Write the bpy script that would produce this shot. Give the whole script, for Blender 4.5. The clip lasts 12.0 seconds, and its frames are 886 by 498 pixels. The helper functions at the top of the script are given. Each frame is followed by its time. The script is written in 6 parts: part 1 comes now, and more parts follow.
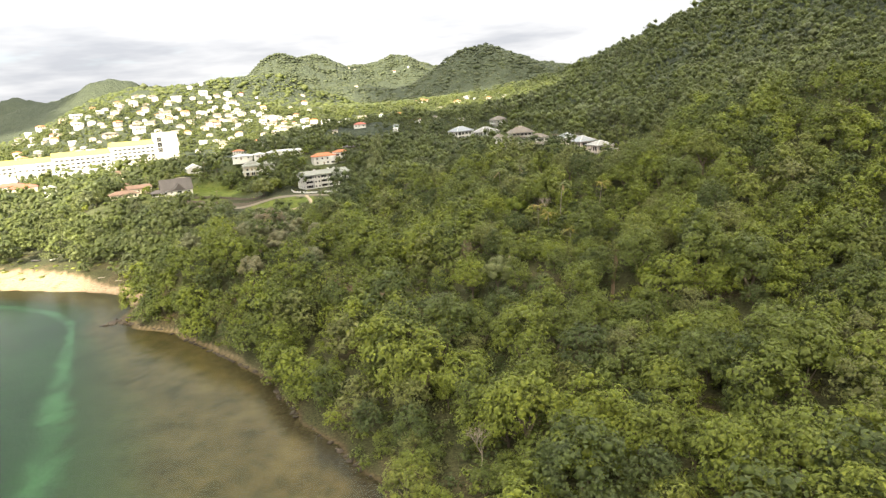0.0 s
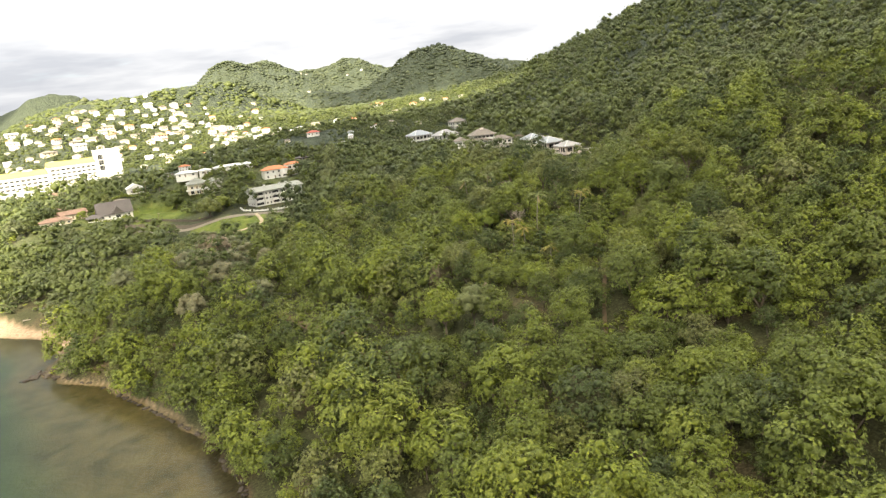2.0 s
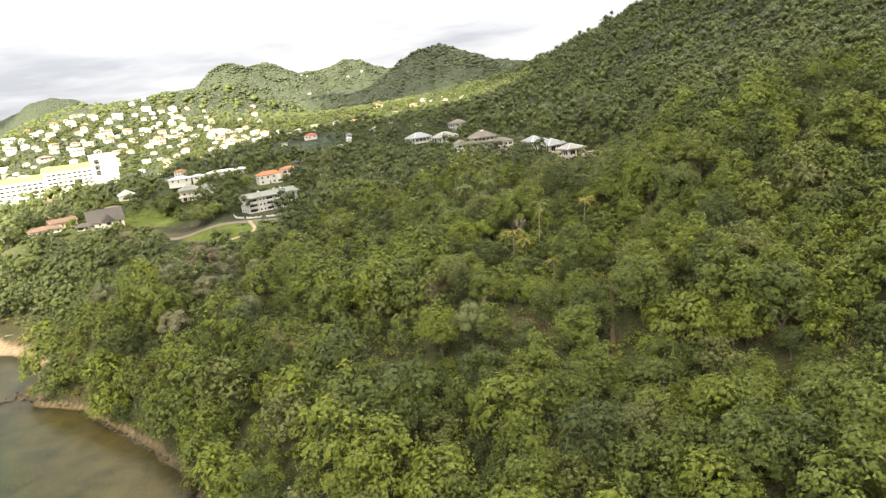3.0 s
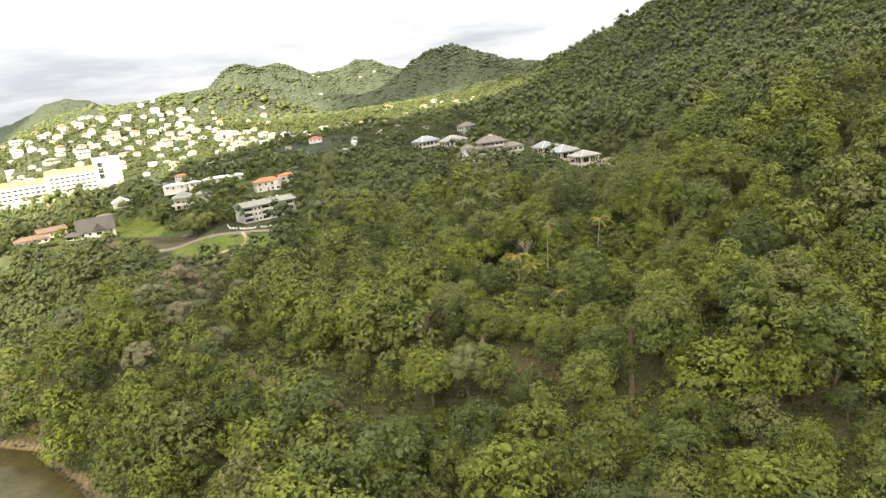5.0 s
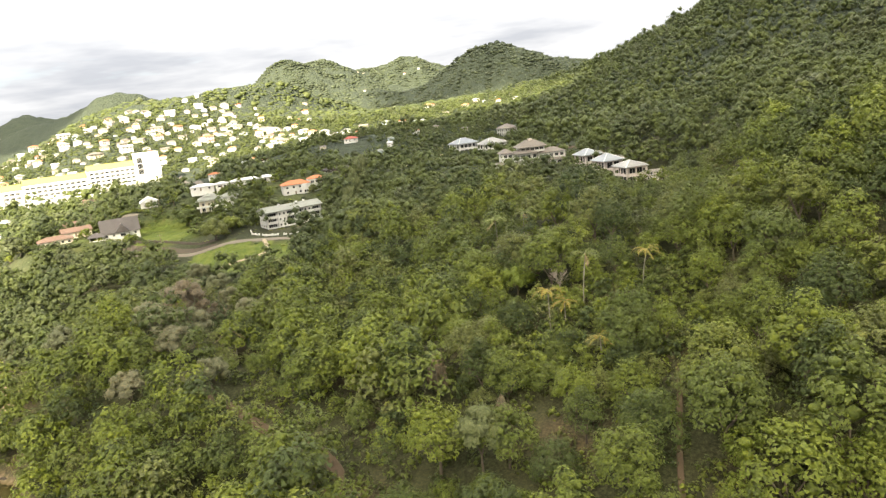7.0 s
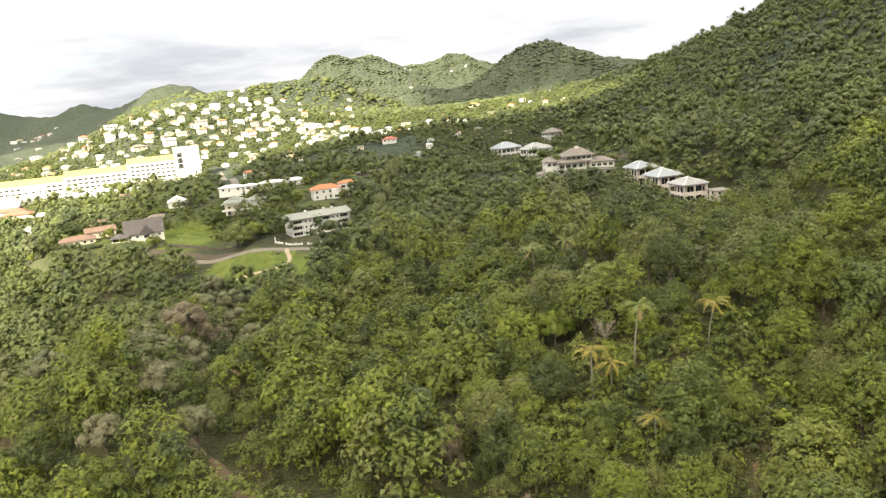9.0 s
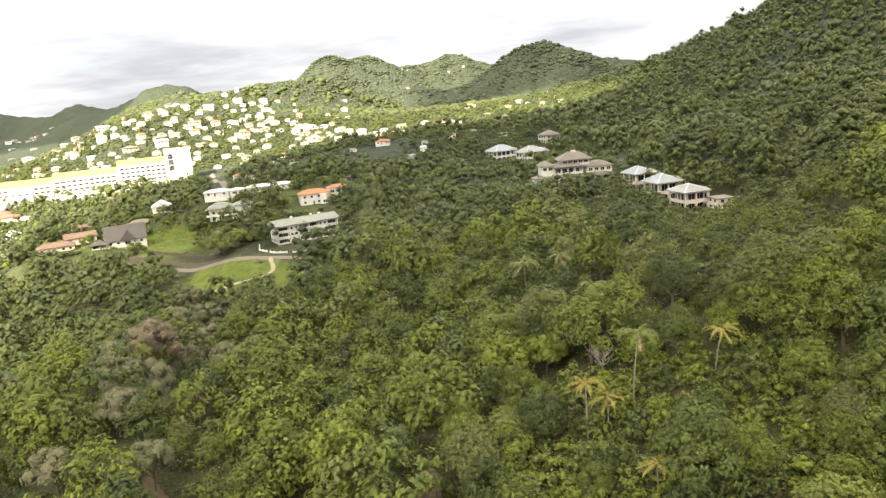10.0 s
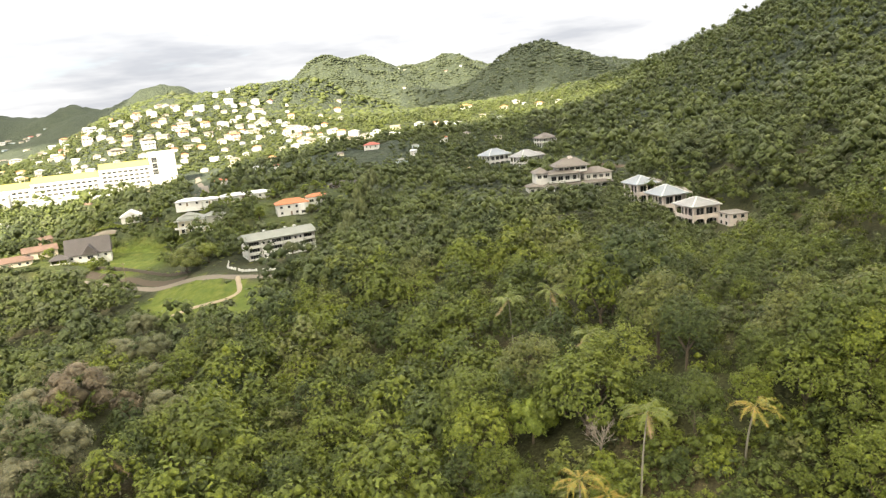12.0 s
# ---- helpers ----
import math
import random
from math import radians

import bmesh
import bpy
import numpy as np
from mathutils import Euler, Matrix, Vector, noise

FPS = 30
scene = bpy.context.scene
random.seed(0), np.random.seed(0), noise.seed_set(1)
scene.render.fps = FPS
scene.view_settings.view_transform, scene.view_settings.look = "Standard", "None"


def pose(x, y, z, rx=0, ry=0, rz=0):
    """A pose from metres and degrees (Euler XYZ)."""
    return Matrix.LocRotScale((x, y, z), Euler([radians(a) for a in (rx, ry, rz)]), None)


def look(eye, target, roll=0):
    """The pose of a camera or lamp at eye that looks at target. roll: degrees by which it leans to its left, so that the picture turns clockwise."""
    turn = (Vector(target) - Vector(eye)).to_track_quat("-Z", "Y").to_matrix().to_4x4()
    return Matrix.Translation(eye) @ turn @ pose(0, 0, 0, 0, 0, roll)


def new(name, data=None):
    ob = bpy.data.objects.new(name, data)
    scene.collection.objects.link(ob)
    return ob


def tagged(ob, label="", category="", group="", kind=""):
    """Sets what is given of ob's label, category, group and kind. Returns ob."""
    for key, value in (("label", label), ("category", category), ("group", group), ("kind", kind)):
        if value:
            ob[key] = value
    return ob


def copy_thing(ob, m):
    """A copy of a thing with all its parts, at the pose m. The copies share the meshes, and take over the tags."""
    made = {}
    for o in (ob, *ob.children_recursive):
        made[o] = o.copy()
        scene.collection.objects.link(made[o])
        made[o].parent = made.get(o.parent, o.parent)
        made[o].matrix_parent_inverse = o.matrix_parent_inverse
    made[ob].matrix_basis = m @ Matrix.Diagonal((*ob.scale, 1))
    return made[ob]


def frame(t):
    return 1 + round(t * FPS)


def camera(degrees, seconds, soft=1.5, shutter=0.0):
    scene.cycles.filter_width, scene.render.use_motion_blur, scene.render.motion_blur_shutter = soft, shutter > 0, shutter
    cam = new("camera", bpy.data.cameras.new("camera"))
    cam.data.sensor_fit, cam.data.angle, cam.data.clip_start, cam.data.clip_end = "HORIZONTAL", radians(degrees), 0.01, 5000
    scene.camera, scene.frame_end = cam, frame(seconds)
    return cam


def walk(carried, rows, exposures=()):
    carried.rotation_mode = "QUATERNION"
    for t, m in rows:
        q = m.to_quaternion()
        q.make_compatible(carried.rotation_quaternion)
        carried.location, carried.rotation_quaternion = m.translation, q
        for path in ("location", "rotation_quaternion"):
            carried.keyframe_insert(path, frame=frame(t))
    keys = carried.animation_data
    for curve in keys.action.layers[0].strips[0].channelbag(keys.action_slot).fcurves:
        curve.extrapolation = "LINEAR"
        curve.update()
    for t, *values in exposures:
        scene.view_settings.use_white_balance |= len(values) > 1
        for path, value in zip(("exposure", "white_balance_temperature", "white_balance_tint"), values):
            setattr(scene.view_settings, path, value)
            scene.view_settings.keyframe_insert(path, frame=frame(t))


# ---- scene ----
# ---- camera ----
cam = camera(66.8, 12.0, 1.3)
PATH = [
    (0, (0.275, 1.157, 80.536), (0.271, 3.108, 80.098), -4.1),
    (0.5, (-1.092, 8.223, 80.622), (-0.988, 10.171, 80.179), -5.1),
    (1, (-1.332, 15.154, 81.373), (-1.231, 17.101, 80.928), -5.6),
    (1.5, (-0.789, 22.335, 82.059), (-0.693, 24.282, 81.613), -6.0),
    (2, (0.232, 29.137, 82.394), (0.338, 31.083, 81.948), -6.4),
    (2.5, (1.686, 35.874, 82.699), (1.792, 37.821, 82.253), -6.7),
    (3, (3.342, 42.274, 83.028), (3.44, 44.221, 82.584), -6.9),
    (3.2, (3.678, 44.772, 83.092), (3.774, 46.72, 82.648), -6.8),
    (4.8, (9.582, 63.838, 84.259), (9.641, 65.787, 83.817), -7.0),
    (5, (10.19, 66.146, 84.34), (10.249, 68.096, 83.9), -7.0),
    (5.5, (11.813, 72.175, 84.788), (11.867, 74.125, 84.347), -6.9),
    (6, (13.611, 78.17, 85.464), (13.643, 80.121, 85.023), -6.8),
    (6.5, (15.107, 84.143, 85.921), (15.106, 86.094, 85.482), -6.6),
    (7, (16.808, 90.262, 86.465), (16.744, 92.214, 86.031), -6.3),
    (7.2, (17.15, 92.65, 86.74), (17.061, 94.601, 86.309), -6.15),
    (8.8, (19.85, 115.35, 89.0), (19.664, 117.296, 88.575), -4.9),
    (9, (20.421, 118.21, 89.448), (20.232, 120.154, 89.018), -5.1),
    (9.5, (21.718, 125.084, 89.669), (21.529, 127.028, 89.24), -5.0),
    (10, (22.853, 132.005, 90.009), (22.67, 133.95, 89.58), -5.0),
    (10.5, (23.965, 139.076, 90.342), (23.788, 141.021, 89.911), -5.1),
    (11, (25.185, 146.145, 90.784), (25.007, 148.09, 90.353), -5.1),
    (11.5, (26.219, 153.128, 91.096), (26.039, 155.073, 90.664), -5.1),
    (12, (27.304, 160.314, 91.307), (27.124, 162.258, 90.876), -5.1),
]
walk(cam, [(t, look(eye, target, roll)) for t, eye, target, roll in PATH])

# ---- sky and sun ----
SUN_AZ, SUN_EL = radians(-158.0), radians(40.0)      # azimuth from +y towards +x, height
world = bpy.data.worlds.new("sky")
scene.world = world
world.use_nodes = True


def sky_nodes():
    nt = world.node_tree
    nt.nodes.clear()
    N, L = nt.nodes.new, nt.links.new
    sky = N("ShaderNodeTexSky")
    sky.sky_type, sky.sun_disc = "NISHITA", False
    sky.sun_elevation, sky.sun_rotation = SUN_EL, SUN_AZ
    sky.air_density, sky.dust_density = 1.0, 2.0
    bg = N("ShaderNodeBackground")
    bg.inputs[1].default_value = 0.07
    L(sky.outputs[0], bg.inputs[0])
    # broken cloud: the direction projected on a flat deck gives streaks that draw together towards the horizon
    tc = N("ShaderNodeTexCoord")
    sep = N("ShaderNodeSeparateXYZ")
    L(tc.outputs["Generated"], sep.inputs[0])
    z = N("ShaderNodeMath")
    z.operation = "ABSOLUTE"
    L(sep.outputs[2], z.inputs[0])
    z2 = N("ShaderNodeMath")
    z2.operation, z2.inputs[1].default_value = "ADD", 0.10
    L(z.outputs[0], z2.inputs[0])
    comb = N("ShaderNodeCombineXYZ")
    for k in (0, 1):
        d = N("ShaderNodeMath")
        d.operation = "DIVIDE"
        L(sep.outputs[k], d.inputs[0])
        L(z2.outputs[0], d.inputs[1])
        L(d.outputs[0], comb.inputs[k])
    n1 = N("ShaderNodeTexNoise")
    n1.inputs["Scale"].default_value, n1.inputs["Detail"].default_value = 0.32, 6
    n1.inputs["Roughness"].default_value = 0.55
    L(comb.outputs[0], n1.inputs["Vector"])
    mask = N("ShaderNodeValToRGB")
    mask.color_ramp.elements[0].position, mask.color_ramp.elements[1].position = 0.26, 0.42
    L(n1.outputs[0], mask.inputs[0])
    n2 = N("ShaderNodeTexNoise")
    n2.inputs["Scale"].default_value, n2.inputs["Detail"].default_value = 0.5, 5
    n2.inputs["Roughness"].default_value = 0.55
    L(comb.outputs[0], n2.inputs["Vector"])
    tone = N("ShaderNodeValToRGB")
    e = tone.color_ramp.elements
    e[0].position, e[0].color = 0.36, (1.0, 0.99, 0.97, 1)
    e[1].position, e[1].color = 0.62, (0.55, 0.565, 0.60, 1)
    L(n2.outputs[0], tone.inputs[0])
    cloud = N("ShaderNodeBackground")
    L(tone.outputs[0], cloud.inputs[0])
    # an overcast deck is three times as bright overhead as at the horizon
    deck = N("ShaderNodeMapRange")
    deck.inputs[3].default_value, deck.inputs[4].default_value = 0.245, 0.76
    L(z.outputs[0], deck.inputs[0])
    L(deck.outputs[0], cloud.inputs[1])
    mix = N("ShaderNodeMixShader")
    L(mask.outputs[0], mix.inputs[0])
    L(bg.outputs[0], mix.inputs[1])
    L(cloud.outputs[0], mix.inputs[2])
    out = N("ShaderNodeOutputWorld")
    L(mix.outputs[0], out.inputs[0])


sky_nodes()
sun = new("sun", bpy.data.lights.new("sun", "SUN"))
sun.data.energy, sun.data.angle, sun.data.color = 5.0, radians(0.6), (1.0, 0.89, 0.66)
sun_way = Vector((math.sin(SUN_AZ) * math.cos(SUN_EL), math.cos(SUN_AZ) * math.cos(SUN_EL), math.sin(SUN_EL)))
sun.matrix_world = look(sun_way * 2000, (0, 0, 0))

scene.view_settings.exposure = 2.20


def cloud_material(name="cloud", low=0.14, high=0.34):
    m = bpy.data.materials.new(name)
    m.use_nodes = True
    nt = m.node_tree
    nt.nodes.clear()
    N, L = nt.nodes.new, nt.links.new
    white, through_it, gap = N("ShaderNodeBsdfDiffuse"), N("ShaderNodeBsdfTranslucent"), N("ShaderNodeBsdfTransparent")
    white.inputs[0].default_value = through_it.inputs[0].default_value = (0.96, 0.96, 0.96, 1)
    a, b, out = N("ShaderNodeMixShader"), N("ShaderNodeMixShader"), N("ShaderNodeOutputMaterial")
    a.inputs[0].default_value = 0.72
    L(white.outputs[0], a.inputs[1])
    L(through_it.outputs[0], a.inputs[2])
    n = N("ShaderNodeTexNoise")
    n.inputs["Scale"].default_value, n.inputs["Detail"].default_value = 0.006, 4
    tc = N("ShaderNodeTexCoord")
    L(tc.outputs["Object"], n.inputs["Vector"])
    thin = N("ShaderNodeMapRange")
    thin.inputs[1].default_value, thin.inputs[2].default_value = 0.25, 0.75
    thin.inputs[3].default_value, thin.inputs[4].default_value = low, high
    L(n.outputs[0], thin.inputs[0])
    rim = N("ShaderNodeAttribute")
    rim.attribute_name = "rim"
    frayed = N("ShaderNodeMapRange")
    frayed.interpolation_type = "SMOOTHSTEP"
    frayed.inputs[1].default_value, frayed.inputs[2].default_value, frayed.inputs[4].default_value = 0.84, 1.0, 0.42
    L(rim.outputs["Fac"], frayed.inputs[0])
    both = N("ShaderNodeMath")
    both.operation, both.use_clamp = "ADD", True
    L(thin.outputs[0], both.inputs[0])
    L(frayed.outputs[0], both.inputs[1])
    L(both.outputs[0], b.inputs[0])
    L(a.outputs[0], b.inputs[1])
    L(gap.outputs[0], b.inputs[2])
    L(b.outputs[0], out.inputs[0])
    return m


CLOUD, VEIL = cloud_material(), cloud_material("thin_cloud", 0.40, 0.62)


def cloud(x, y, z, a, b, thick, seed, vapour=None, spur=0.0):
    """An unseen flat-based cloud that keeps sun off the land: a lumpy lens of vapour, with a spur towards the
    north-west that sets the shade's edge.
    """
    r = random.Random(seed)
    bm = bmesh.new()
    rim = bm.verts.layers.float.new("rim")
    n, k = 64, 14
    bumps = [(r.uniform(2, 9), r.uniform(0, 6.28), r.uniform(0.01, 0.05)) for _ in range(8)]
    rings = {}
    for side in (1, -1):
        for j in range(k + 1):
            u = j / k
            for i in range(n):
                t = i * 6.28318 / n
                edge = 1 + sum(c * math.sin(round(f) * t + p) for f, p, c in bumps) + spur * math.exp(-((t - 2.42) / 0.29) ** 2)
                if j == k and side == -1:
                    rings[side, j, i] = rings[1, j, i]
                    continue
                lump = r.uniform(0.6, 1.3) if side == 1 else 0.15 * r.uniform(0.5, 1.5)
                rings[side, j, i] = bm.verts.new((a * u * edge * math.cos(t), b * u * edge * math.sin(t), side * thick * lump * math.sqrt(max(0.0, 1 - u * u))))
        for j in range(1, k):
            for i in range(n):
                q = [rings[side, j, i], rings[side, j + 1, i], rings[side, j + 1, (i + 1) % n], rings[side, j, (i + 1) % n]]
                bm.faces.new(q if side == 1 else q[::-1])
        ring = [rings[side, 1, i] for i in range(n)]
        bm.faces.new(ring if side == 1 else ring[::-1])
    for j in (0,):
        for side in (1, -1):
            for i in range(n):
                bm.verts.remove(rings[side, j, i])
    for (side, j, i), v in rings.items():
        if j:
            v[rim] = j / k
    me = bpy.data.meshes.new("cloud")
    bm.to_mesh(me)
    bm.free()
    me.materials.append(vapour or CLOUD)
    ob = new("cloud", me)
    ob.location = (x, y, z)
    return tagged(ob, "unseen flat-based white cloud placed to shade the land", "cloud", kind="structure")


DRIFT = 680 / math.tan(SUN_EL)       # how far towards the sun a cloud at that height stands from its shadow
# all out of view, each placed by where its shadow should fall
cloud(590 + DRIFT * math.sin(SUN_AZ), 360 + DRIFT * math.cos(SUN_AZ), 720, 830, 660, 70, 1, spur=0.42)
# thin unseen clouds added to dim the far hills
cloud(430 + DRIFT * math.sin(SUN_AZ), 2650 + DRIFT * math.cos(SUN_AZ), 760, 760, 420, 60, 3, VEIL)
cloud(-2650 + DRIFT * math.sin(SUN_AZ), 3300 + DRIFT * math.cos(SUN_AZ), 760, 1100, 720, 60, 4, VEIL)
cloud(650 + DRIFT * math.sin(SUN_AZ), 1120 + DRIFT * math.cos(SUN_AZ), 740, 490, 420, 60, 2)

# ---- the lie of the land ----
SHORE = [(60, -200), (20, 40), (-15, 129), (-40, 165), (-60, 199), (-82, 222), (-107, 247), (-135, 265), (-139, 288), (-148, 304),
         (-166, 316), (-187, 325), (-207, 331), (-231, 338), (-330, 372), (-520, 520), (-900, 640), (-2200, 900), (-5000, 1200)]
# hills: centre x, y, half widths, turn, height
HILLS = [
    (568, 806, 248, 444, 0.07, 216.7),
    (-47, 383, 40, 269, -1.12, 9.5),
    (-95, 784, 90, 128, -1.26, 34.9),
    (-614, 1256, 151, 85, -0.98, 43.5),
    (-641, 1625, 244, 180, -0.85, 113.2),
    (-646, 2980, 158, 346, -0.11, 220.8),
    (205, 2540, 256, 153, -0.74, 223.8),
    (-135, 3363, 337, 202, 0.15, 266.6),
    (-1826, 3590, 246, 443, 0.37, 179.5),
    (-2708, 3643, 450, 296, 0.54, 209.8),
    (-10, 1651, 407, 403, -0.87, 67.8),
    (16, 231, 98, 43, 0.60, 20.0),
    (-130, 219, 40, 54, 0.71, 517.2),
    (-120, 550, 62, 87, -1.31, 33.1),
    (44, 338, 40, 75, 0.68, 13.1),
    (205, 301, 128, 58, -1.34, 31.5),
    (-416, 2875, 156, 188, 0.02, 108.0),
    (-242, 2667, 132, 164, -0.11, 63.9),
    (521, 2773, 117, 380, 0.24, 118.8),
    (-1316, 3382, 265, 268, 0.00, 110.2),
    (-2208, 3576, 131, 81, 0.77, 63.8),
    (-844, 1701, 192, 129, 0.11, 26.0),
    (-1525, 3400, 130, 170, 0.00, 82.0),
    (-1990, 3230, 110, 200, 0.00, 38.0),
    (-600, 2850, 110, 140, 0.00, 40.0),
    (-356, 1765, 184, 49, 1.05, 63.2),
]


# level terraces that the houses stand on: x, y, height, radius
PADS = [(-78, 455, 26.4, 26), (-87, 519, 37.5, 14), (-137, 503, 34.5, 13), (-150, 538, 43.4, 16), (-120, 540, 44.6, 15), (-201, 549, 35.2, 13),
        (-200, 495, 25.5, 15), (-228, 484, 27.6, 15), (-238, 520, 27.0, 12), (-168, 505, 23.0, 20), (-70, 582, 42.5, 13), (92, 458, 40.5, 9), (98, 432, 40.0, 10),
        (104, 404, 39.8, 10), (62, 541, 37.6, 20), (31, 676, 41.0, 17), (63, 728, 47.3, 10),
        (84, 372, 38.5, 16), (56, 500, 33.0, 16), (26, 638, 35.5, 15), (60, 702, 42.5, 9)]


def shore_distance(x, y):
    """Metres inland of the waterline; out at sea less than nothing."""
    x, y = np.asarray(x, float), np.asarray(y, float)
    best, side = np.full(x.shape, 1e18), np.ones(x.shape)
    for (ax, ay), (bx, by) in zip(SHORE[:-1], SHORE[1:]):
        ex, ey = bx - ax, by - ay
        t = np.clip(((x - ax) * ex + (y - ay) * ey) / (ex * ex + ey * ey), 0, 1)
        d = (x - ax - t * ex) ** 2 + (y - ay - t * ey) ** 2
        nearer = d < best - 1e-9
        side = np.where(nearer, np.where(ex * (y - ay) - ey * (x - ax) > 0, -1.0, 1.0), side)
        best = np.where(nearer, d, best)
    return np.sqrt(best) * side


def waves(x, y, size, seed, octaves=3):
    """Cheap rolling noise between about -1 and 1, made of sines."""
    r = np.random.RandomState(seed)
    out, amp = 0, 1.0
    for _ in range(octaves):
        for _ in range(4):
            a, p = r.uniform(0, 6.283, 2)
            k = 6.283 / (size * r.uniform(0.7, 1.4))
            out = out + amp * np.sin(k * (x * math.cos(a) + y * math.sin(a)) + p) / 2.5
        size, amp = size / 2.1, amp * 0.5
    return out


def height(x, y):
    """The ground's height above the sea."""
    x, y = np.asarray(x, float), np.asarray(y, float)
    d = shore_distance(x, y)
    d = d + np.where(np.hypot(x, y - 200) < 900, waves(x, y, 22, 5, 2) * 1.3, 0)
    inland = np.maximum(d, 0)
    hills = 0
    for cx, cy, sx, sy, turn, tall in HILLS:
        c, s = math.cos(turn), math.sin(turn)
        u, v = ((x - cx) * c + (y - cy) * s) / sx, ((y - cy) * c - (x - cx) * s) / sy
        hills = hills + tall * np.exp(-0.5 * (u * u + v * v))
    far = np.clip((np.hypot(x, y) - 1000) / 1500, 0, 1)
    hills = hills * (1 + far * 0.09 * waves(x, y, 420, 3, 3))
    z = 9 * (1 - np.exp(-inland / 50)) + (1 - np.exp(-((inland / 90) ** 2))) * hills
    z = np.where(d > 0, z, np.maximum(d * 0.05, -7.0))
    for px, py, pz, flat in PADS:
        w = np.clip((2.2 * flat - np.hypot(x - px, y - py)) / (1.2 * flat), 0, 1)
        z = z + w * w * (3 - 2 * w) * (pz - z)
    return z


def ground_at(x, y):
    return float(height(np.array([x]), np.array([y]))[0])


# ---- mesh helpers ----
def mesh_from(name, verts, faces, smooth=False):
    """A mesh from arrays of points and of faces that all have the same number of corners."""
    verts, faces = np.asarray(verts, np.float32), np.asarray(faces, np.int32)
    me = bpy.data.meshes.new(name)
    n, k = faces.shape
    me.vertices.add(len(verts))
    me.vertices.foreach_set("co", verts.ravel())
    me.loops.add(n * k)
    me.loops.foreach_set("vertex_index", faces.ravel())
    me.polygons.add(n)
    me.polygons.foreach_set("loop_start", np.arange(0, n * k, k, dtype=np.int32))
    me.polygons.foreach_set("loop_total", np.full(n, k, np.int32))
    if smooth:
        me.polygons.foreach_set("use_smooth", np.ones(n, bool))
    me.update(calc_edges=True)
    return me


def part(name, bm, material, parent, label=""):
    """Links a bmesh (or a mesh) as one mesh object under a thing or a part."""
    if isinstance(bm, bpy.types.Mesh):
        me = bm
    else:
        me = bpy.data.meshes.new(name)
        bm.to_mesh(me)
        bm.free()
    if material and not me.materials:
        me.materials.append(material)
    ob = new(name, me)
    ob.parent = parent
    return tagged(ob, label)


def thing(name, m, label, category, group="", kind=""):
    ob = new(name)
    ob.matrix_world = m
    return tagged(ob, label, category, group, kind)


# ---- materials ----
def material(name, rough=0.8, spec=0.3):
    m = bpy.data.materials.new(name)
    m.use_nodes = True
    b = m.node_tree.nodes["Principled BSDF"]
    b.inputs["Roughness"].default_value = rough
    b.inputs["Specular IOR Level"].default_value = spec
    return m, m.node_tree, b


def ramp(nt, stops, source=None):
    r = nt.nodes.new("ShaderNodeValToRGB")
    e = r.color_ramp.elements
    while len(e) < len(stops):
        e.new(0.5)
    for k, (p, c) in zip(e, stops):
        k.position, k.color = p, (*c, 1)
    if source:
        nt.links.new(source, r.inputs[0])
    return r


def noise_node(nt, scale, detail=4, rough=0.55, coord="Object"):
    n = nt.nodes.new("ShaderNodeTexNoise")
    n.inputs["Scale"].default_value, n.inputs["Detail"].default_value, n.inputs["Roughness"].default_value = scale, detail, rough
    tc = nt.nodes.new("ShaderNodeTexCoord")
    nt.links.new(tc.outputs[coord], n.inputs["Vector"])
    return n


def mixed(nt, a, b, factor, mode="MIX"):
    m = nt.nodes.new("ShaderNodeMix")
    m.data_type, m.blend_type = "RGBA", mode
    for sock, v in ((m.inputs[6], a), (m.inputs[7], b), (m.inputs[0], factor)):
        if isinstance(v, bpy.types.NodeSocket):
            nt.links.new(v, sock)
        elif isinstance(v, (int, float)):
            sock.default_value = v
        else:
            sock.default_value = (*v, 1)
    return m.outputs[2]


def bumped(nt, b, source, strength=0.3, distance=0.1):
    n = nt.nodes.new("ShaderNodeBump")
    n.inputs["Strength"].default_value, n.inputs["Distance"].default_value = strength, distance
    nt.links.new(source, n.inputs["Height"])
    nt.links.new(n.outputs[0], b.inputs["Normal"])


def paint(name, colour, rough=0.7, grime=0.25, scale=0.6, dirt=(0.25, 0.22, 0.18)):
    """Plaster, paint or roofing with blotches and weather stains."""
    m, nt, b = material(name, rough)
    n1 = noise_node(nt, scale, 6, 0.65)
    n2 = noise_node(nt, scale * 9, 3, 0.6)
    stain = ramp(nt, [(0.45, (0, 0, 0)), (0.8, (1, 1, 1))], n1.outputs[0])
    f = nt.nodes.new("ShaderNodeMath")
    f.operation, f.inputs[1].default_value = "MULTIPLY", grime
    nt.links.new(stain.outputs[0], f.inputs[0])
    c = mixed(nt, colour, dirt, f.outputs[0])
    fine = ramp(nt, [(0.3, (0.86, 0.86, 0.86)), (0.7, (1.0, 1.0, 1.0))], n2.outputs[0])
    nt.links.new(mixed(nt, c, fine.outputs[0], 1.0, "MULTIPLY"), b.inputs["Base Color"])
    bumped(nt, b, n2.outputs[0], 0.25, 0.02)
    return m


GREENS = [(0.0, (0.046, 0.063, 0.018)), (0.16, (0.065, 0.085, 0.018)), (0.40, (0.094, 0.116, 0.017)), (0.65, (0.115, 0.139, 0.017)),
          (0.82, (0.138, 0.164, 0.017)), (0.90, (0.116, 0.129, 0.032)), (1.0, (0.121, 0.127, 0.048))]


